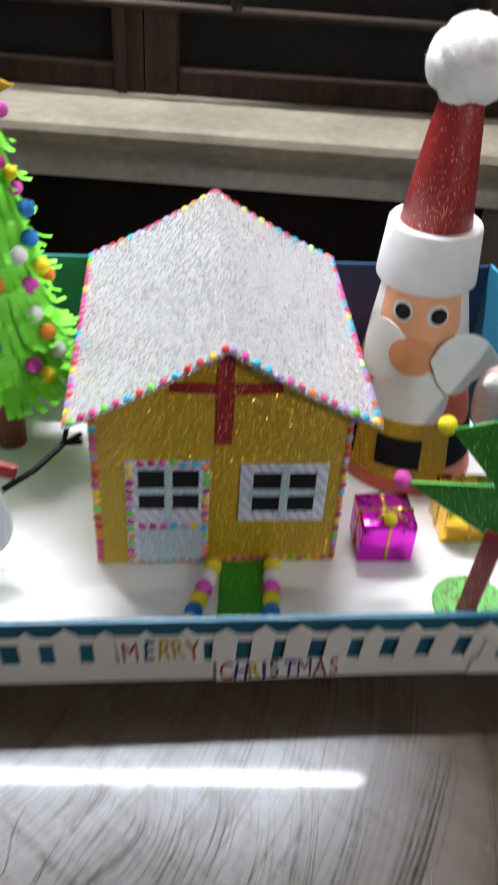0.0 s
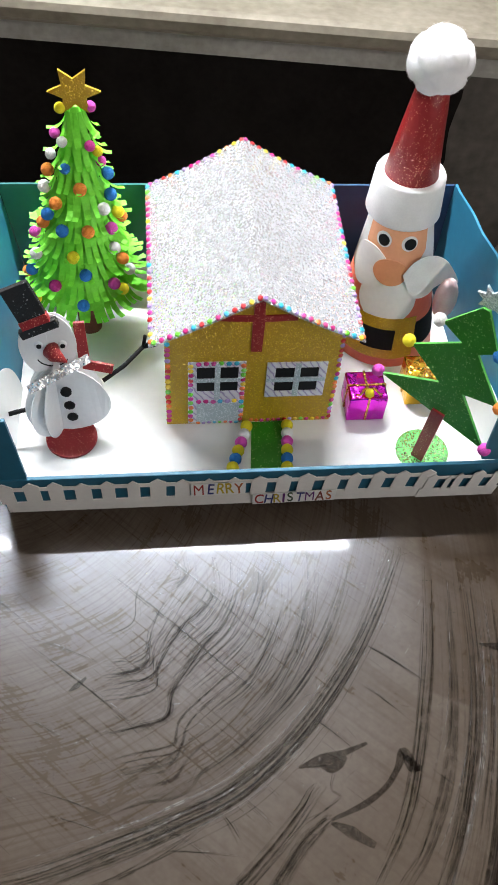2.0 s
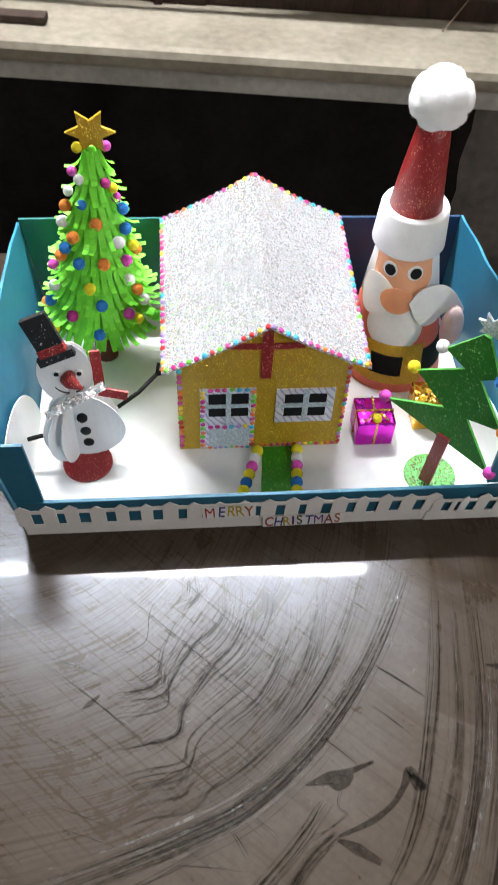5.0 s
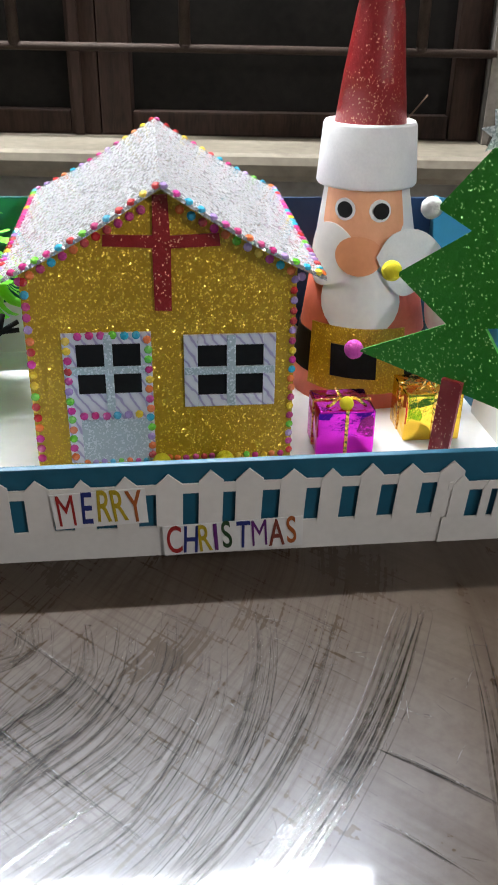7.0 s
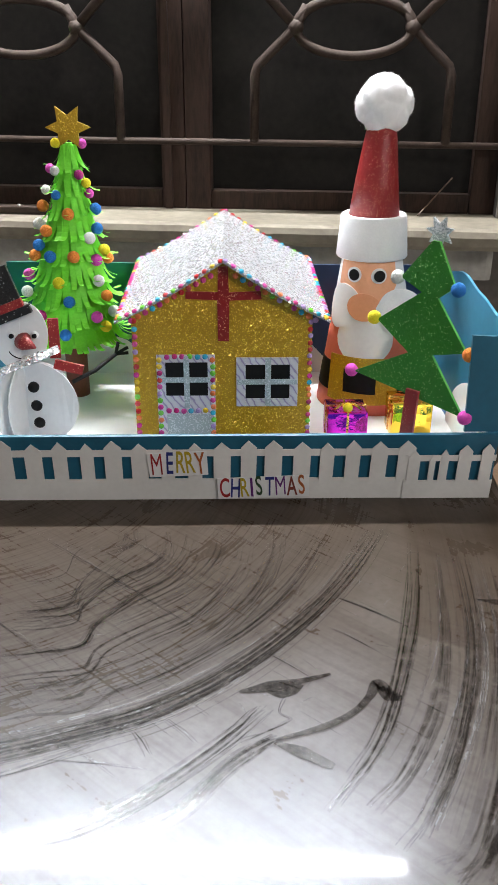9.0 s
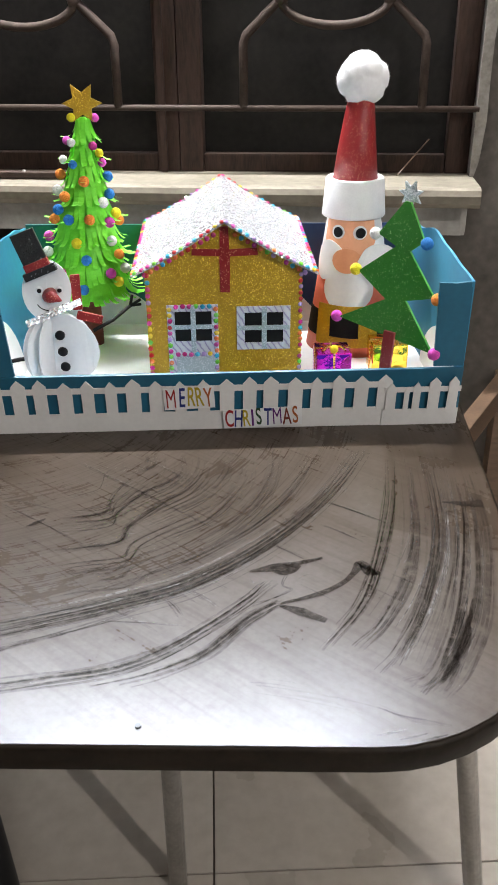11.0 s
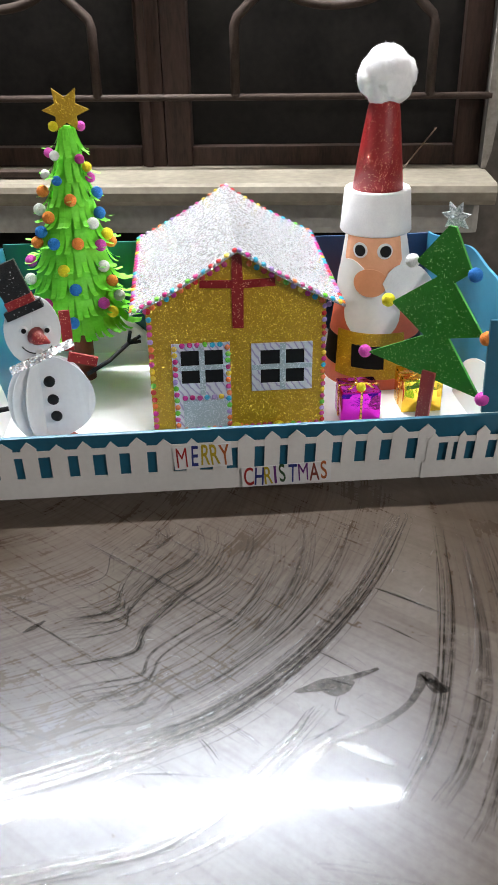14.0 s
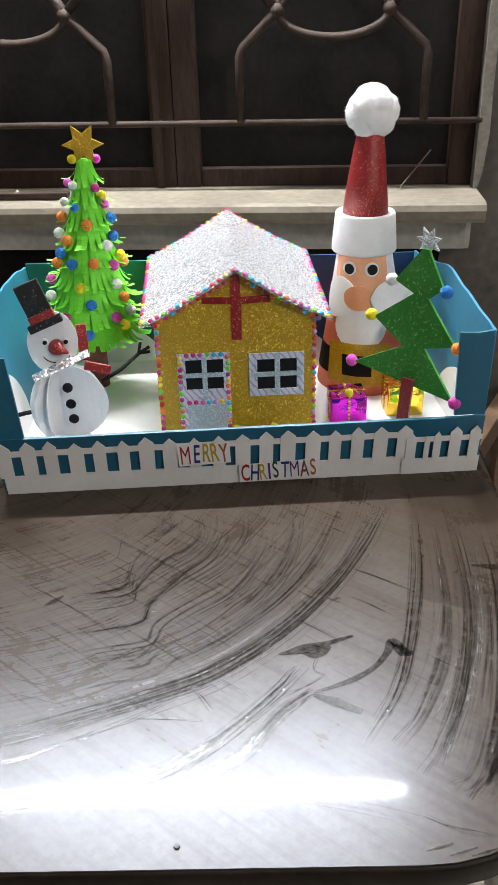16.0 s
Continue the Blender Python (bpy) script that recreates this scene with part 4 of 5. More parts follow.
def lettered(word, inks, corners, y):
    """A slip of paper with crayon letters; corners: left, right, bottom, top, tilt in degrees."""
    x0, x1, z0, z1, tilt = corners
    m = LEAN @ Matrix.Translation(((x0 + x1) / 2, y, (z0 + z1) / 2)) @ Matrix.Rotation(radians(-tilt), 4, "Y")
    w, h = x1 - x0, z1 - z0
    slip = part("paper_slip", box(bmesh.new(), -w / 2, w / 2, 0, 0.0006, -h / 2, h / 2, 0, m), M["paper"], tray, "white paper slip with the word " + word)
    wide = [1.3 if ch == "M" else 0.5 if ch == "I" else 1.0 for ch in word]
    for i, (ch, ink) in enumerate(zip(word, inks)):
        step = w * 0.95 * wide[i] / sum(wide)
        cu = bpy.data.curves.new("letter", "FONT")
        cu.body, cu.size, cu.align_x, cu.extrude, cu.offset = ch, 1.3 * h, "CENTER", 0.0001, -0.0001 if ch == "M" else 0.0003
        cu.materials.append(INK[ink])
        ob = new("letter", cu)
        narrow = min(1.1, step * 1.04 / ((0.86 if ch == "M" else 0.25 if ch == "I" else 0.68) * 1.3 * h))
        ob.matrix_basis = m @ Matrix.Translation((-w * 0.475 + w * 0.95 * sum(wide[:i]) / sum(wide) + step / 2, -0.0003, -h * 0.4 + rng.uniform(-0.03, 0.05) * h)) @ Matrix.Rotation(radians(90), 4, "X") @ Matrix.Rotation(radians(rng.uniform(-4, 4)), 4, "Z") @ Matrix.Diagonal((narrow, 1, 1, 1))
        adopt(ob, slip)


lettered("MERRY", ("red", "blue", "yellow", "yellow", "orange"), (0.183, 0.2375, 0.029, 0.0555, 2.6), -0.0036)
lettered("CHRISTMAS", ("red", "blue", "yellow", "violet", "green", "blue", "violet", "brown", "orange"), (0.2465, 0.3325, 0.0035, 0.0275, 2.2), -0.0036)

# ---- gold house ----
house = thing("toy_house", (0.25, 0.2, FZ), "gold glitter card house with silver glitter roof and gem trim", "toy house")
HX0, HX1, HY0, HY1, HE, HA = 0.1615, 0.3405, 0.097, 0.305, 0.153, 0.2055
AX = 0.2525


def roof_z(x):
    return HA - abs(x - AX) * (HA - 0.1465) / 0.1055


gable = [(HX0, FZ), (HX1, FZ), (HX1, roof_z(HX1) - 0.002), (AX, HA - 0.003), (HX0, roof_z(HX0) - 0.002)]
part("front_wall", slab(bmesh.new(), gable, lambda a, z, s: (a, HY0 + 0.003 * s, z)), M["gold"], house)
part("back_wall", slab(bmesh.new(), gable, lambda a, z, s: (a, HY1 + 0.003 * s, z)), M["gold"], house)
part("side_wall", box(bmesh.new(), HX0, HX0 + 0.003, HY0 + 0.0035, HY1 - 0.0005, FZ, roof_z(HX0) - 0.002), M["gold"], house)
part("side_wall", box(bmesh.new(), HX1 - 0.003, HX1, HY0 + 0.0035, HY1 - 0.0005, FZ, roof_z(HX1) - 0.002), M["gold"], house)
RY0, RY1, RISE = 0.0835, 0.318, 0.011


def roof_point(x, y, up):
    sag = -0.003 * math.sin(math.pi * min(1, abs(x - AX) / 0.1055))
    return (x, y, roof_z(x) + RISE * (y - RY0) / (RY1 - RY0) + sag + up)


for x_eave in (0.1465, 0.3575):
    bm, g = bmesh.new(), []
    for up in (0.0005, 0.0032):
        g.append([[bm.verts.new(roof_point(AX + (x_eave - AX) * i / 8, RY0 + (RY1 - RY0) * j / 8, up)) for j in range(9)] for i in range(9)])
    for i in range(8):
        for j in range(8):
            for k in g:
                bm.faces.new((k[i][j], k[i + 1][j], k[i + 1][j + 1], k[i][j + 1]))
    for i in range(8):
        for (a, b, c, d) in (((i, 0), (i + 1, 0), 0, 1), ((i, 8), (i + 1, 8), 0, 1), ((0, i), (0, i + 1), 0, 1), ((8, i), (8, i + 1), 0, 1)):
            bm.faces.new((g[0][a[0]][a[1]], g[0][b[0]][b[1]], g[1][b[0]][b[1]], g[1][a[0]][a[1]]))
    part("roof_panel", bm, M["silver"], house, "silver glitter roof panel")


def on_front(name, x0, x1, z0, z1, out, mat, parent, label="", y=HY0):
    return part(name, box(bmesh.new(), x0, x1, y - out, y - 0.0002, z0, z1, 0.0003), mat, parent, label)


cross = slab(bmesh.new(), [(0.2468, 0.126), (0.2578, 0.1255), (0.2585, 0.1668), (0.29, 0.168), (0.289, 0.1762), (0.258, 0.1748), (0.257, 0.2005), (0.2475, 0.2), (0.247, 0.1752), (0.216, 0.176), (0.2155, 0.1688), (0.2465, 0.1672)], lambda a, z, s: (a, HY0 - 0.0016 + 0.0013 * s, z))
part("cross", cross, M["red"], house, "dark red glitter cross")


def stripes_material():
    m, ns, ls, b = material("striped_lavender_tape", (0.7, 0.68, 0.75), 0.3, 0.2)
    co = ns.new("ShaderNodeTexCoord")
    mp = ns.new("ShaderNodeMapping")
    mp.inputs["Rotation"].default_value = (0, radians(35), 0)
    ls.new(co.outputs["Object"], mp.inputs[0])
    w = node(ns, "ShaderNodeTexWave", Scale=48.0, Distortion=6.0, Detail=3.0)
    w.bands_direction = "X"
    ls.new(mp.outputs[0], w.inputs["Vector"])
    ls.new(ramp(ns, ls, w.outputs["Fac"], [(0.04, (0.42, 0.36, 0.55)), (0.2, (0.7, 0.68, 0.76)), (1, (0.78, 0.76, 0.82))]), b.inputs["Base Color"])
    return m


TAPE = stripes_material()


def house_window(x0, z1, w, h, parent, name, label):
    """Four dark panes behind a striped tape frame and pale glitter bars."""
    s, t = w / 0.0625, h / 0.0525
    if parent is None:
        parent = house
    win = on_front(name, x0 + 0.005, x0 + w - 0.005, z1 - h + 0.004, z1 - 0.004, 0.0006, M["ink"], parent, label)
    xa, xb, za, zb = x0 + 0.0093 * s, x0 + w - 0.0083 * s, z1 - 0.0075 * t, z1 - h + 0.0083 * t
    for q in ((x0, xa, z1 - h, z1), (xb, x0 + w, z1 - h, z1), (xa + 0.0001, xb - 0.0001, za, z1), (xa + 0.0001, xb - 0.0001, z1 - h, zb)):
        on_front("frame", *q, 0.002, TAPE, win)
    xm, zm = xa + 0.0228 * s, za - 0.0185 * t
    on_front("glazing_bar", xm - 0.003, xm + 0.003, z1 - h + 0.0005, z1 - 0.0005, 0.0026, M["bar"], win)
    on_front("glazing_bar", x0 + 0.0005, x0 + w - 0.0005, zm - 0.0026, zm + 0.0028, 0.0024, M["bar"], win)
    return win


house_window(0.265, 0.1085, 0.0625, 0.0525, None, "window", "four dark panes in a striped lavender frame")
door = on_front("door", 0.1845, 0.2435, 0.0145, 0.1115, 0.0012, TAPE, house, "silver door with a four-pane window and gems")
on_front("door_panel", 0.1935, 0.2405, 0.0148, 0.048, 0.002, M["bar"], door, "pale silver glitter panel")
dwin = on_front("pane", 0.1935, 0.236, 0.068, 0.1035, 0.0018, M["ink"], door, "dark window opening")
on_front("glazing_bar", 0.2118, 0.2175, 0.055, 0.1105, 0.003, M["bar"], door)
on_front("glazing_bar", 0.187, 0.242, 0.0825, 0.0878, 0.0027, M["bar"], door)

# stick-on gems: a cut dome each
bm = bmesh.new()
lathe(bm, [((0, 0, 0), 1.0), ((0, 0, 0.35), 0.92), ((0, 0, 0.75), 0.5)], 8)
gem_base = mesh_of("gem", bm, GEM[0])
GEM_MESH = []
for g in GEM:
    me = gem_base.copy()
    me.materials[0] = g
    GEM_MESH.append(me)
gem_rng = random.Random(11)


def gem(at, normal, r, parent, choice=None):
    ob = new("gem", GEM_MESH[gem_rng.randrange(len(GEM)) if choice is None else choice])
    q = Vector(normal).to_track_quat("Z", "Y").to_matrix().to_4x4()
    ob.matrix_basis = Matrix.Translation(at) @ q @ Matrix.Rotation(gem_rng.uniform(0, 1), 4, "Z") @ Matrix.Diagonal((r, r, r * 0.85, 1))
    return adopt(ob, parent)


def gem_row(a, b, count, normal, r, parent, jitter=0.0004):
    a, b = Vector(a), Vector(b)
    for i in range(count):
        p = a.lerp(b, (i + 0.5) / count) + Vector([gem_rng.uniform(-jitter, jitter) for _ in range(3)])
        gem(p, normal, r, parent)


gem_row((HX0 + 0.0025, HY0 - 0.0002, 0.015), (HX0 + 0.0025, HY0 - 0.0002, 0.15), 17, (0, -1, 0), 0.0031, house)
gem_row((HX1 - 0.0015, HY0 - 0.0002, 0.015), (HX1 - 0.0015, HY0 - 0.0002, 0.148), 19, (0.3, -1, 0), 0.0028, house)
gem_row((0.25, HY0 - 0.0002, 0.0155), (HX1 - 0.004, HY0 - 0.0002, 0.0155), 14, (0, -1, 0), 0.0025, house)
for sx, xe in ((-1, 0.1465), (1, 0.3575)):
    top, low = Vector(roof_point(AX, RY0, 0.003)), Vector(roof_point(xe, RY0, 0.003))
    for i in range(14):
        x = AX + (xe - AX) * (i + 0.3) / 14
        gem(Vector(roof_point(x, RY0 + 0.002, 0.0032)), (sx * 0.3, -0.6, 1), 0.0029, house)
        gem(Vector(roof_point(x, RY1 - 0.002, 0.0032)), (sx * 0.4, 0.2, 1), 0.0029, house)
    for i in range(25):
        gem(Vector(roof_point(xe - sx * 0.0022, RY0 + (RY1 - RY0) * (i + 0.5) / 25, 0.0032)), (sx * 0.5, 0, 1), 0.003, house)
    for i in range(12):
        x = AX + sx * (0.012 + 0.079 * i / 11)
        gem((x, HY0 - 0.0002, roof_z(x) - 0.008), (0, -1, 0), 0.0031, house)
for x in (0.1872, 0.2412):
    gem_row((x, HY0 - 0.0014, 0.016), (x, HY0 - 0.0014, 0.11), 13, (0, -1, 0), 0.003, door)
gem_row((0.192, HY0 - 0.0014, 0.1095), (0.237, HY0 - 0.0014, 0.1095), 6, (0, -1, 0), 0.003, door)
gem_row((0.192, HY0 - 0.0022, 0.0515), (0.237, HY0 - 0.0022, 0.0515), 6, (0, -1, 0), 0.003, door)
gem_row((0.192, HY0 - 0.0014, 0.0155), (0.24, HY0 - 0.0014, 0.0155), 8, (0, -1, 0), 0.0024, door)

# ---- pompoms ----
POM_MESH = {}
for k in POM:
    POM_MESH[k] = mesh_of("pompom", ball(bmesh.new(), (0, 0, 0), 1.0, 3, 0.05), POM[k], True)


def pompom(at, r, colour, parent):
    ob = new("pompom", POM_MESH[colour])
    ob.matrix_basis = Matrix.Translation(at) @ Matrix.Rotation(at[0] * 90, 4, "Z") @ Matrix.Diagonal((r, r, r, 1))
    return adopt(ob, parent)


# ---- garden path ----
path = thing("garden_path", (0.268, 0.06, FZ), "green glitter garden path edged with coloured pompoms", "garden path")
bm = slab(bmesh.new(), [(0.2445, 0.0), (0.2865, 0.0), (0.2885, 0.095), (0.254, 0.095)], lambda a, b, s: (a, b, FZ + 0.002 * s))
part("mat", bm, M["green"], path, "green glitter foam strip")
for i, c in enumerate(("yellow", "white", "pink", "yellow", "blue", "yellow")):
    pompom((0.2475 - 0.0038 * i, 0.086 - 0.0108 * i, FZ + 0.006), 0.0066, c, path)
    pompom((0.292 - 0.0012 * i, 0.086 - 0.0112 * i, FZ + 0.006), 0.0066, c, path)

# ---- fringed paper tree ----
tree = thing("paper_tree", (0.075, 0.25, FZ), "lime green fringed paper Christmas tree with pompoms and star", "christmas tree")
part("trunk", lathe(bmesh.new(), [((0.075, 0.25, FZ), 0.0135), ((0.076, 0.25, 0.1), 0.0125)], 24), M["bark"], tree, "brown rolled card trunk", True)
TB, TT, TR0, TR1 = Vector((0.0735, 0.248, 0.085)), Vector((0.0875, 0.244, 0.3)), 0.052, 0.006


def cone_at(z):
    t = (z - TB.z) / (TT.z - TB.z)
    return TB.lerp(TT, t), TR0 + (TR1 - TR0) * t


part("core", lathe(bmesh.new(), [(cone_at(z)[0], cone_at(z)[1] - 0.002) for z in (0.085, 0.15, 0.22, 0.3)], 24), M["lime"], tree, smooth=True)
fr = random.Random(3)
tiers = 9
for k in range(tiers):
    z = 0.112 + (0.298 - 0.112) * k / (tiers - 1)
    c, r = cone_at(z)
    bm = bmesh.new()
    count = max(12, int(2 * math.pi * r / 0.0058))
    drop = 0.037 - 0.006 * k / tiers
    flare = 0.013 - 0.0045 * k / tiers
    for i in range(count):
        a = 2 * math.pi * (i + fr.uniform(-0.15, 0.15)) / count
        tw, w = fr.uniform(-0.3, 0.3), 0.0034 * fr.uniform(0.85, 1.1)
        out, len_ = fr.uniform(0.5, 1.6), drop * fr.uniform(0.93, 1.06)
        rows = []
        for s in range(7):
            t = s / 6
            rr = r + 0.0015 + (TR0 - TR1) / 0.215 * len_ * t + flare * out * t ** 2.6
            zz = z - len_ * t + flare * out * 0.75 * t ** 4
            aa = a + tw * t * t * 0.006 / max(r, 0.012)
            ctr = Vector((c.x + rr * math.sin(aa), c.y - rr * math.cos(aa), zz))
            side = Vector((math.cos(aa), math.sin(aa), tw * t * 0.6)) * w * (1.15 - 0.35 * t)
            rows.append([bm.verts.new(ctr - side), bm.verts.new(ctr + side)])
        for p, q in zip(rows, rows[1:]):
            bm.faces.new((p[0], p[1], q[1], q[0]))
    part("fringe", bm, M["lime"], tree)
bm = slab(bmesh.new(), star_outline(6, 0.024, 0.0122, 0.0), lambda a, b, s: (0.0885 + a, 0.2405 + 0.003 * s, 0.3155 + b))
part("star", bm, M["gold"], tree, "gold glitter foam star")
TREE_POMS = [
    (0.3, -77, 0, 'yellow'), (0.299, 94, 0, 'pink'), (0.274, -83, 0, 'pink'), (0.273, -38, 0, 'white'), (0.269, 39, 0, 'rose'), (0.26, 60, 0, 'yellow'),
    (0.249, 64, 0, 'pink'), (0.252, -83, 0, 'white'), (0.249, -24, 0, 'blue'), (0.235, -81, 1, 'orange'), (0.232, 77, 1, 'blue'), (0.23, 6, 1, 'orange'),
    (0.216, -81, 1, 'white'), (0.212, -38, 1, 'orange'), (0.204, 44, 1, 'white'), (0.188, 76, 1, 'yellow'), (0.178, 85, 1, 'orange'), (0.18, 51, 1, 'pink'),
    (0.184, -61, 1, 'orange'), (0.186, -23, 1, 'blue'), (0.186, 14, 1, 'orange'), (0.16, -82, 1, 'pink'), (0.158, 49, 1, 'white'), (0.159, -7, 1, 'yellow'),
    (0.14, 59, 1, 'orange'), (0.144, -65, 1, 'white'), (0.139, 7, 1, 'blue'), (0.121, 67, 1, 'white'), (0.12, 39, 1, 'pink'), (0.108, 49, 1, 'yellow'),
    (0.123, -28, 1, 'rose'), (0.104, 3, 1, 'blue'), (0.212, 67, 1, 'blue'), (0.252, -81, 0, 'white'), (0.196, -53, 1, 'blue'),
]
for z, deg, big, colour in TREE_POMS + [(0.112, -78, 1, "orange"), (0.096, -52, 1, "yellow"), (0.122, -68, 1, "blue")]:
    c, r = cone_at(min(z, 0.3))
    rr = r + 0.012 - 0.004 * (z - 0.09) / 0.2
    pompom((c.x + rr * math.sin(radians(deg)), c.y - rr * math.cos(radians(deg)), z), 0.0066 if big else 0.0052, colour, tree)

# ---- foam tree ----
foam = thing("foam_tree", (0.433, 0.05, FZ), "flat green glitter foam Christmas tree with pompom tips", "christmas tree")
FU = Vector((0.69, -0.725, 0)).normalized()
FO = Vector((0.44, 0.031, 0))
FN = Vector((FU.y, -FU.x, 0))


def foam_at(s, z, d=0.0):
    p, up = FO + FU * s + FN * d, max(0.0, z - 0.083)
    return (p.x - 0.012 * up, p.y + 0.07 * up, z - 0.005 * up)


outline = [(0.0095, 0.236), (0.0285, 0.199), (0.0115, 0.186), (0.0445, 0.143), (0.009, 0.133), (0.0455, 0.083), (-0.081, 0.0965), (-0.017, 0.13), (-0.0545, 0.1545), (-0.006, 0.189), (-0.0295, 0.199), (0.0025, 0.236)]
bm = slab(bmesh.new(), outline, lambda a, z, s: foam_at(a, z, 0.0015 * (2 * s - 1)))
bm.normal_update()
for f in bm.faces:
    f.material_index = 0 if abs(f.normal.dot(FN)) > 0.7 else 1
part("crown", bm, [M["green"], M["green_edge"]], foam, "three-tiered green glitter foam crown with pale cut edges")
part("trunk", slab(bmesh.new(), [(-0.021, FZ), (-0.007, FZ), (-0.001, 0.096), (-0.015, 0.096)], lambda a, z, s: foam_at(a, z, 0.0018 + 0.003 * s)), M["red"], foam, "dark red glitter trunk")
part("base", lathe(bmesh.new(), [((0.436, 0.048, FZ), 0.0285), ((0.436, 0.048, FZ + 0.003), 0.0285)], 32), M["spring"], foam, "round green glitter base")
part("star", slab(bmesh.new(), star_outline(7, 0.0145, 0.0075, 0.3), lambda a, z, s: foam_at(a + 0.006, z + 0.243, -0.0055 + 0.003 * s)), M["pale_glitter"], foam, "silver glitter star")
for s, z, c in ((-0.034, 0.198, "white"), (0.031, 0.197, "blue"), (-0.059, 0.155, "yellow"), (0.0475, 0.142, "orange"), (-0.085, 0.096, "pink"), (0.0475, 0.083, "pink")):
    pompom(foam_at(s, z, 0), 0.0067, c, foam)

# ---- gift boxes ----


def gift(name_label, x0, x1, y0, y1, z1, foil, group="gift boxes"):
    g = thing("gift_box", ((x0 + x1) / 2, (y0 + y1) / 2, FZ), name_label, "gift box", group)
    bm = bmesh.new()
    box(bm, x0, x1, y0, y1, FZ, z1, 0.002)
    part("box", bm, foil, g, smooth=True)
    xm, ym = (x0 + x1) / 2, (y0 + y1) / 2
    part("ribbon", box(bmesh.new(), xm - 0.0012, xm + 0.0012, y0 - 0.0007, y1 + 0.0007, FZ + 0.001, z1 + 0.0007), M["ribbon"], g, "thin gold ribbon")
    part("ribbon", box(bmesh.new(), x0 - 0.0007, x1 + 0.0007, ym - 0.0012, ym + 0.0012, FZ + 0.001, z1 + 0.0009), M["ribbon"], g, "thin gold ribbon")
    for k in (-1, 1):
        loop = [(xm + k * t * 0.014, y0 + 0.006 + 0.004 * math.sin(t * 6), z1 + 0.002 + 0.005 * math.sin(math.pi * t)) for t in [i / 8 for i in range(9)]]
        part("bow", sweep(bmesh.new(), loop, 0.0013, 6), M["ribbon"], g, "gold ribbon bow", True)
    return g


pg = gift("magenta foil gift box with gold ribbon and yellow pompom", 0.3595, 0.4015, 0.094, 0.134, 0.0485, M["pink_foil"])
pompom((0.3805, 0.099, 0.0525), 0.0052, "yellow", pg)
gift("gold foil gift box behind the foam tree", 0.43, 0.4735, 0.114, 0.154, 0.0505, M["gold_foil"])

# ---- cone doll in a tall red hat ----
DM = [M["coral"], M["skin"], M["paper"], M["ink"], M["gold"], M["nose"], M["felt"], M["red"], M["cotton"], M["pale_pink"], M["felt"]]
bm = bmesh.new()
DB, DT, DR0, DR1 = Vector((0.424, 0.234, FZ)), Vector((0.421, 0.25, 0.19)), 0.0615, 0.0315
FACE = -18.0


def doll_at(s, z, off):
    z += 0.003
    t = (z - DB.z) / (DT.z - DB.z)
    c, r = DB.lerp(DT, t), DR0 + (DR1 - DR0) * t
    a = s / r + radians(FACE)
    return c + Vector((math.sin(a), -math.cos(a), 0)) * (r + off)


def patch(outline, off, mat):
    """A piece of card curved round the cone, with a turned-in rim."""
    fine = []
    for (s0, z0), (s1, z1) in zip(outline, outline[1:] + outline[:1]):
        k = max(1, int(math.hypot(s1 - s0, z1 - z0) / 0.005))
        fine += [(s0 + (s1 - s0) * i / k, z0 + (z1 - z0) * i / k) for i in range(k)]
    outline, n = fine, len(fine)
    cs, cz = sum(p[0] for p in outline) / n, sum(p[1] for p in outline) / n
    rows = [[bm.verts.new(doll_at(cs + (s - cs) * k / 5, cz + (z - cz) * k / 5, off)) for s, z in outline] for k in range(1, 6)]
    rim = [[bm.verts.new(doll_at(s, z, off - d)) for s, z in outline] for d in (0, 0.0009)]
    mid = bm.verts.new(doll_at(cs, cz, off))
    fs = [bm.faces.new((mid, rows[0][i], rows[0][(i + 1) % n])) for i in range(n)]
    for a, b in list(zip(rows, rows[1:])) + [rim]:
        fs += [bm.faces.new((a[i], b[i], b[(i + 1) % n], a[(i + 1) % n])) for i in range(n)]
    for f in fs:
        f.material_index = mat


lathe(bm, [(DB.lerp(DT, t), DR0 + (DR1 - DR0) * t) for t in (0, 0.2, 0.4, 0.6)], 40, 0)
lathe(bm, [(DB.lerp(DT, t), DR0 + (DR1 - DR0) * t + 0.0004) for t in (0.56, 0.8, 1)], 40, 2)
patch([(-0.031, 0.184), (0, 0.188), (0.031, 0.184), (0.035, 0.15), (0.022, 0.128), (0, 0.12), (-0.022, 0.128), (-0.035, 0.15)], 0.0018, 1)
patch(ellipse(0.001, 0.092, 0.033, 0.027, 24), 0.002, 2)
for k in (-1, 1):
    if k < 0:
        wing = [(k * s, z) for s, z in ((0.004, 0.134), (0.01, 0.1435), (0.022, 0.1495), (0.036, 0.147), (0.047, 0.137), (0.05, 0.122), (0.046, 0.108), (0.036, 0.101), (0.022, 0.104), (0.008, 0.112))]
        patch([tuple(v) for v in curve_through(wing + wing[:1], 5)[:-1]], 0.0027, 2)
    patch(ellipse(k * 0.0132, 0.161, 0.0082, 0.0082, 20), 0.003, 2)
    patch(ellipse(k * 0.0132 + 0.0005, 0.161, 0.0058, 0.006, 20), 0.0042, 3)
wing = [(0.42, 0.131), (0.43, 0.146), (0.446, 0.151), (0.462, 0.147), (0.476, 0.134), (0.489, 0.112), (0.474, 0.1155), (0.461, 0.1115), (0.453, 0.103), (0.441, 0.101), (0.43, 0.111)]
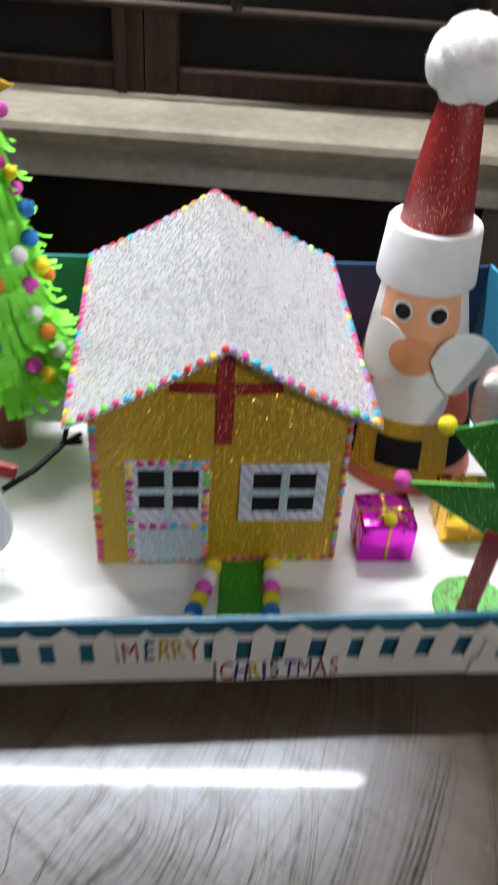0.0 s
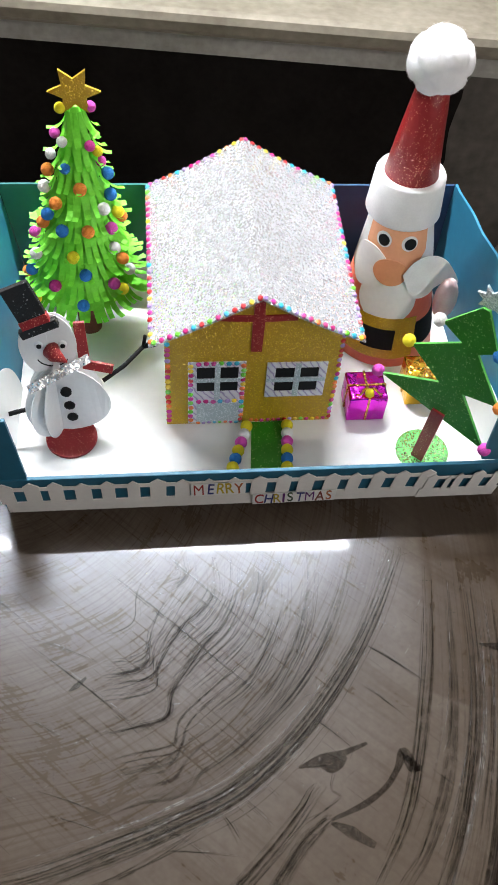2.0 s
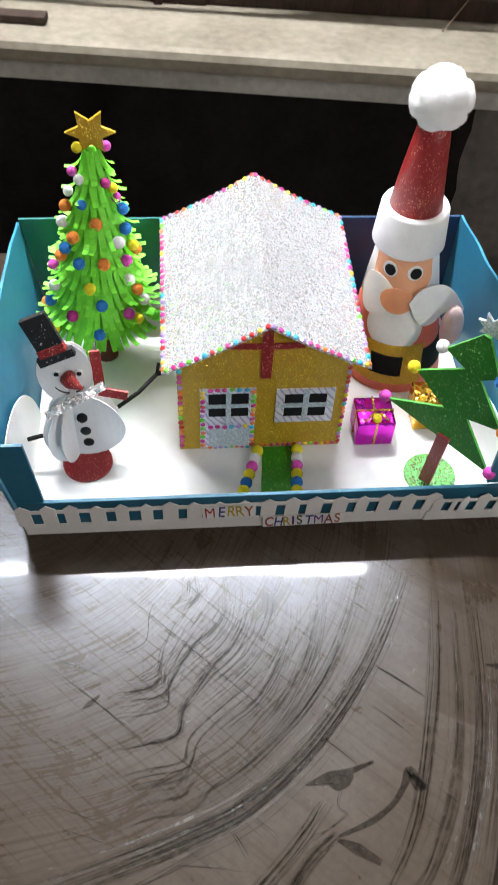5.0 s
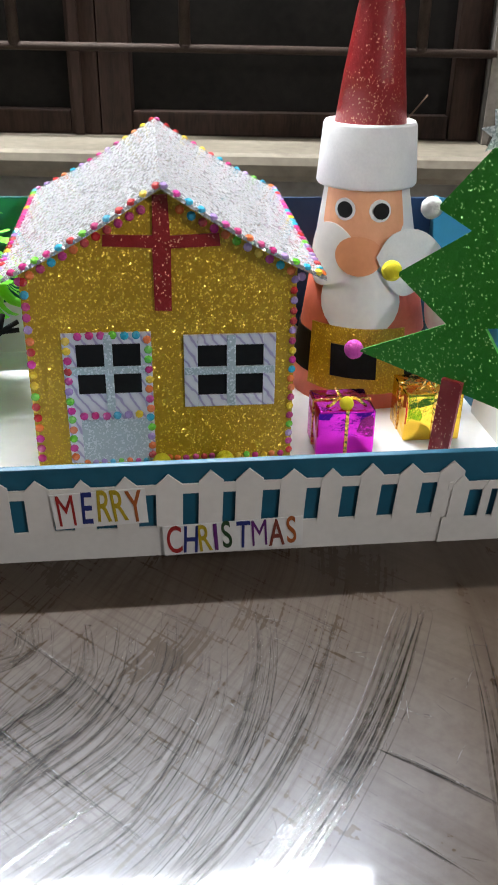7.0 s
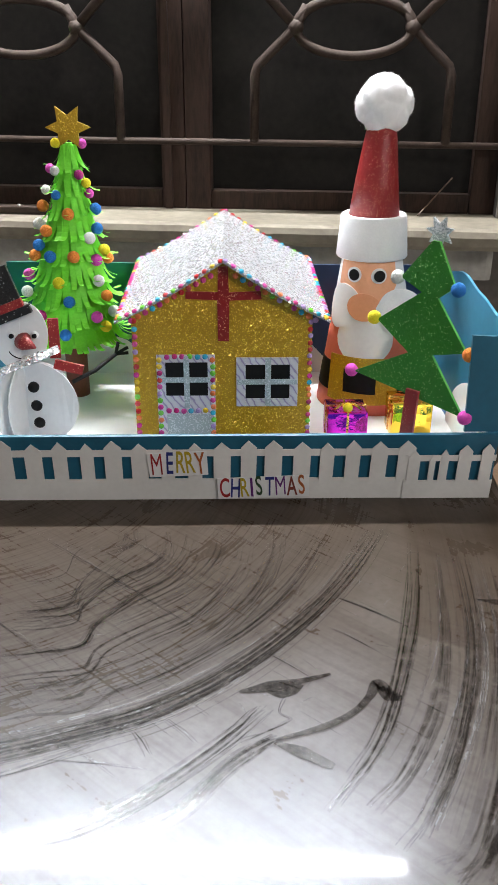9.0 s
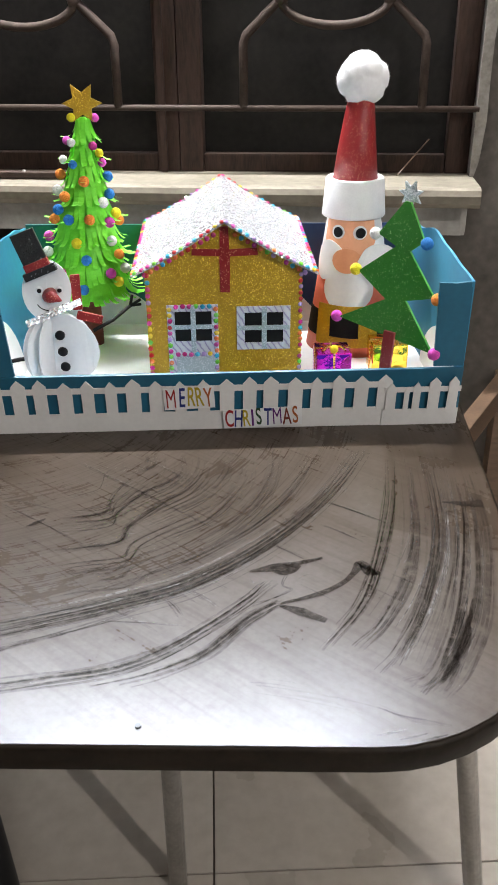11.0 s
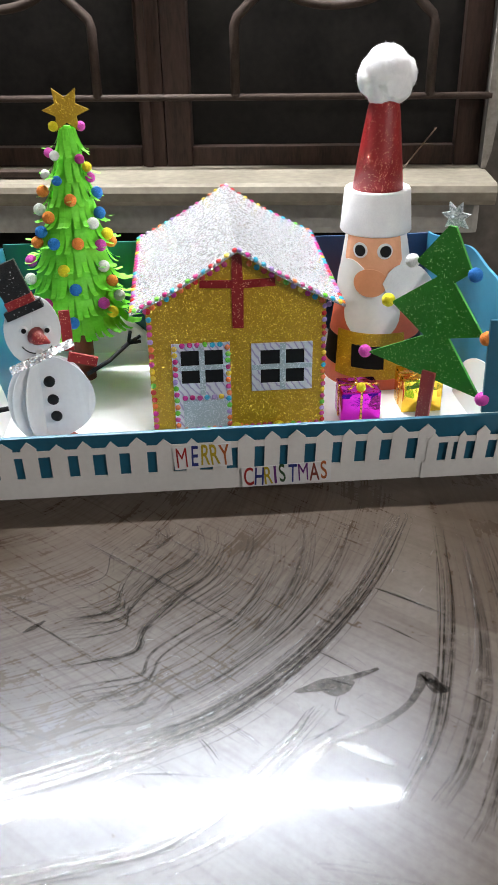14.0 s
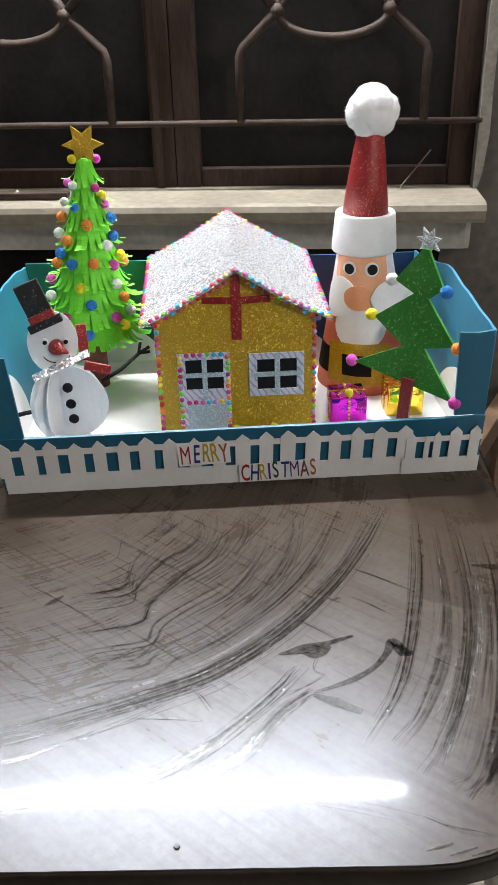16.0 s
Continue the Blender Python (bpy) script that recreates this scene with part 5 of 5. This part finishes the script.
slab(bm, [tuple(v) for v in curve_through(wing + wing[:1], 4)[:-1]], lambda a, z, t: (a, 0.1972 + 0.0008 * t + max(a - 0.43, 0) * 0.22 - 0.2 * (0.135 - z), z), 10)
patch(ellipse(-0.001, 0.1275, 0.0178, 0.0148, 28), 0.0042, 5)
for q in range(12):
    a0 = -0.17 + 0.34 * q / 12
    patch([(a0, 0.03), (a0 + 0.0285, 0.03), (a0 + 0.0285, 0.062), (a0, 0.062)], 0.0009, 3)
patch([(-0.042, 0.0225), (-0.02, 0.0215), (0.02, 0.0215), (0.042, 0.0225), (0.04, 0.0715), (0.02, 0.0725), (-0.02, 0.0725), (-0.04, 0.0715)], 0.0022, 4)
patch([(-0.0195, 0.034), (0.0165, 0.0335), (0.0165, 0.0585), (-0.0195, 0.059)], 0.0034, 3)
lathe(bm, [((0.4205, 0.25, 0.181), 0.0325), ((0.4205, 0.25, 0.1785), 0.039), ((0.4205, 0.25, 0.1805), 0.0403), ((0.4205, 0.25, 0.203), 0.0385), ((0.4205, 0.25, 0.2235), 0.0368), ((0.4205, 0.25, 0.226), 0.0353), ((0.4205, 0.25, 0.2245), 0.032)], 40, 6)
lathe(bm, [((0.4205, 0.25, 0.219), 0.0288), ((0.4215, 0.252, 0.26), 0.0238), ((0.4235, 0.255, 0.3), 0.0185), ((0.4245, 0.257, 0.323), 0.0145)], 40, 7)
PUFF = Vector((0.4255, 0.258, 0.338))
lumps = [(Vector(d).normalized(), k) for d, k in (((-0.6, -0.7, 0.5), 1.0), ((0.3, -0.8, 0.6), 1.02), ((0.9, -0.3, 0.1), 1.0), ((-0.9, -0.2, -0.2), 1.0), ((0.1, -1, -0.4), 1.03), ((0.6, -0.6, -0.6), 0.97),
                                                  ((-0.5, -0.5, -0.7), 0.98), ((0, 0.2, 1), 1.03), ((0.4, 0.9, 0.2), 1.0), ((-0.6, 0.8, 0.1), 1.0), ((0, 0.5, -0.9), 0.95))]


def puff_radius(d):
    """Cotton wool pulled into soft lumps."""
    near = sorted((d - e).length / k for e, k in lumps)
    crease = min(1.0, (near[1] - near[0]) / 0.35)
    return 0.0288 + 0.0026 * crease - 0.0016 * near[0] ** 2 + 0.0007 * noise.noise(d * 9) + 0.0004 * noise.noise(d * 23)


made = bmesh.ops.create_icosphere(bm, subdivisions=5, radius=1.0)["verts"]
for v in made:
    d = v.co.normalized()
    v.co = PUFF + d * puff_radius(d)
for f in {f for v in made for f in v.link_faces}:
    f.material_index = 8
ball(bm, (0.476, 0.197, 0.096), 0.0145, 4, 0.06, 9, (0.88, 0.85, 2.0))
wisp = random.Random(8)
for i in range(4200):
    d = Vector([wisp.gauss(0, 1) for _ in range(3)]).normalized()
    p = PUFF + d * (puff_radius(d) + wisp.uniform(-0.001, 0.0006))
    e = d.orthogonal().normalized()
    e = (e * wisp.uniform(-1, 1) + d.cross(e) * wisp.uniform(-1, 1)).normalized()
    q = p + d * wisp.uniform(-0.0005, 0.002) + e * wisp.uniform(0.002, 0.005)
    w = d.cross(e) * 0.00018
    bm.faces.new([bm.verts.new(v) for v in (p - w, p + w, q)]).material_index = 8
doll = whole("cone_doll", bm, DM, "card cone doll with white beard and tall red hat", "doll")
for f in doll.data.polygons:
    f.use_smooth = f.material_index in (0, 2, 6, 7, 8, 9) and len(f.vertices) < 30

# ---- paper snowman ----
SX, SY = 0.05, 0.093
snowman = thing("snowman", (0.06, 0.084, FZ), "folded white paper snowman with black glitter hat and red nose", "snowman")


def leaf(name, cx, cz, rx, rz, ang):
    """Half of a paper oval folded out from the upright fold through cx."""
    d = Vector((math.cos(radians(ang)), math.sin(radians(ang)), 0))
    n = Vector((-d.y, d.x, 0))
    o = [(0, cz - rz)] + [(rx * math.cos(a), cz + rz * math.sin(a)) for a in [-math.pi / 2 + math.pi * i / 16 for i in range(1, 16)]] + [(0, cz + rz)]
    part(name, slab(bmesh.new(), o, lambda a, z, s: Vector((cx, SY, z)) + d * a + n * (0.0008 * s)), M["paper"], snowman)


for ang, rx in ((-4, 0.055), (20, 0.05), (182, 0.03), (205, 0.034), (228, 0.036), (252, 0.032), (160, 0.03)):
    leaf("body_leaf", SX, 0.0605, rx, 0.0465, ang)
for ang, rx in ((0, 0.027), (180, 0.027), (25, 0.026), (155, 0.026)):
    leaf("head_leaf", 0.048, 0.1325, rx * 1.04, 0.0355, ang)
part("base", lathe(bmesh.new(), [((0.06, 0.082, FZ), 0.027), ((0.06, 0.082, FZ + 0.003), 0.027)], 32), M["red"], snowman, "round red glitter base")
HM = Matrix.Translation((0.0425, SY - 0.004, 0.1555)) @ Matrix.Rotation(radians(-22), 4, "Y")
hat = part("hat", box(bmesh.new(), -0.014, 0.014, -0.002, 0.003, 0.0046, 0.05, 0.0006, HM), M["black_glitter"], snowman, "black glitter hat crown")
part("brim", box(bmesh.new(), -0.0195, 0.0195, -0.003, 0.003, -0.0045, 0.0045, 0.0006, HM), M["black_glitter"], hat)
part("hat_band", box(bmesh.new(), -0.0144, 0.0144, -0.0034, 0.003, 0.0047, 0.0135, 0.0006, HM), M["red"], hat, "red glitter hat band")
for x in (0.0395, 0.0625):
    eye = part("eye", ball(bmesh.new(), (x, SY - 0.0005, 0.1335), 0.0044, 2, 0, 0, (1, 0.5, 1)), M["felt"], snowman, smooth=True)
    part("pupil", ball(bmesh.new(), (x + 0.0003, SY - 0.0022, 0.133), 0.0027, 2, 0, 0, (1, 0.5, 1)), M["ink"], eye, smooth=True)
part("nose", sweep(bmesh.new(), [(0.0515, SY - 0.001, 0.1275), (0.0545, SY - 0.007, 0.127), (0.0665, SY - 0.014, 0.1245)], [0.0092, 0.0072, 0.001], 14), M["red"], snowman, "red glitter cone nose", True)
part("mouth", sweep(bmesh.new(), [(0.0515 + 0.0155 * math.cos(a), SY - 0.0012, 0.1205 - 0.0115 * math.sin(a)) for a in [0.35 + 2.45 * i / 14 for i in range(15)]], 0.0006, 5), M["ink"], snowman)
bow = Matrix.Translation((0.0575, SY - 0.014, 0.1105)) @ Matrix.Rotation(radians(17), 4, "Z") @ Matrix.Rotation(radians(-18), 4, "Y") @ Matrix.Rotation(radians(-38), 4, "X")
part("bow", box(bmesh.new(), -0.033, 0.033, -0.0006, 0.0006, -0.0042, 0.0042, 0.0004, bow), M["silver"], snowman, "silver ribbon across the neck")
part("bow_knot", box(bmesh.new(), -0.003, 0.003, -0.001, 0.013, -0.003, 0.003, 0.0008, Matrix.Translation((0.0545, SY - 0.0135, 0.11))), M["paper"], snowman)
part("scarf", box(bmesh.new(), -0.0055, 0.0055, 0, 0.003, 0, 0.042, 0.0005, Matrix.Translation((0.0805, SY + 0.012, 0.105)) @ Matrix.Rotation(radians(-3), 4, "Y")), M["red"], snowman, "red glitter strip")
part("scarf", box(bmesh.new(), 0, 0.03, 0, 0.003, -0.005, 0.005, 0.0005, Matrix.Translation((0.0795, SY + 0.009, 0.1)) @ Matrix.Rotation(radians(14), 4, "Y")), M["red"], snowman, "red glitter strip")
for x, z in ((0.0612, 0.081), (0.0628, 0.0612), (0.064, 0.0425)):
    part("button", ball(bmesh.new(), (x, SY - 0.006, z), 0.006, 2, 0, 0, (1, 0.55, 1)), M["ink"], snowman, smooth=True)
bend = [(0.098, SY + 0.007, 0.0815), (0.12, SY + 0.017, 0.0905), (0.14, SY + 0.027, 0.1045)]
twig = part("arm", sweep(bmesh.new(), bend, 0.0022, 7), M["ink"], snowman, "black twig arm", True)
for q in ((0.1425, 0.117), (0.1525, 0.1115), (0.153, 0.1055)):
    part("twig", sweep(bmesh.new(), [bend[2], (q[0], SY + 0.028, q[1])], 0.0019, 6), M["ink"], twig, smooth=True)
part("arm", sweep(bmesh.new(), [(0.026, SY, 0.052), (0.01, SY - 0.004, 0.0515), (0.0, SY - 0.006, 0.05)], 0.0026, 7), M["ink"], snowman, "black twig arm", True)

# the upper half leans back from the waist
for piece in snowman.children_recursive:
    for v in piece.data.vertices:
        up = max(0.0, v.co.z - 0.075)
        v.co.y += 0.28 * up
        v.co.z -= 0.085 * up

# ---- floor tiles ----
SIDE = 0.6
bm = box(bmesh.new(), -SIDE / 2 + 0.0015, SIDE / 2 - 0.0015, -SIDE / 2 + 0.0015, SIDE / 2 - 0.0015, -0.0038, 0, 0.001)
tile_mesh = mesh_of("tile", bm, M["tile"])
for i in range(-6, 7):
    for j in range(-8, 5):
        p = Vector((0.217 + SIDE * (i + 0.5), -0.02 + SIDE * (j + 0.5), FLOOR))
        q = WM.inverted() @ p
        if not (U0 - 0.35 < q.x < U1 + 0.35 and V0 - 0.35 < q.y < 0.3):
            continue
        if U0 + 0.35 < q.x < U1 - 0.35 and V0 + 0.35 < q.y < -0.35:
            ob = new("tile", tile_mesh)
        else:
            cut = bmesh.new()
            cut.from_mesh(tile_mesh)
            for u, v, nu, nv in ((U0 + 0.001, 0, -1, 0), (U1 - 0.001, 0, 1, 0), (0, V0 + 0.001, 0, -1), (0, -0.006, 0, 1)):
                bmesh.ops.bisect_plane(cut, geom=cut.verts[:] + cut.edges[:] + cut.faces[:], plane_co=WM @ Vector((u, v, FLOOR)) - p,
                                       plane_no=WM.to_3x3() @ Vector((nu, nv, 0)), clear_outer=True)
            if not cut.faces:
                continue
            ob = new("tile", mesh_of("tile", cut, M["tile"]))
        ob.matrix_basis = Matrix.Translation(p)
        adopt(ob, floor)
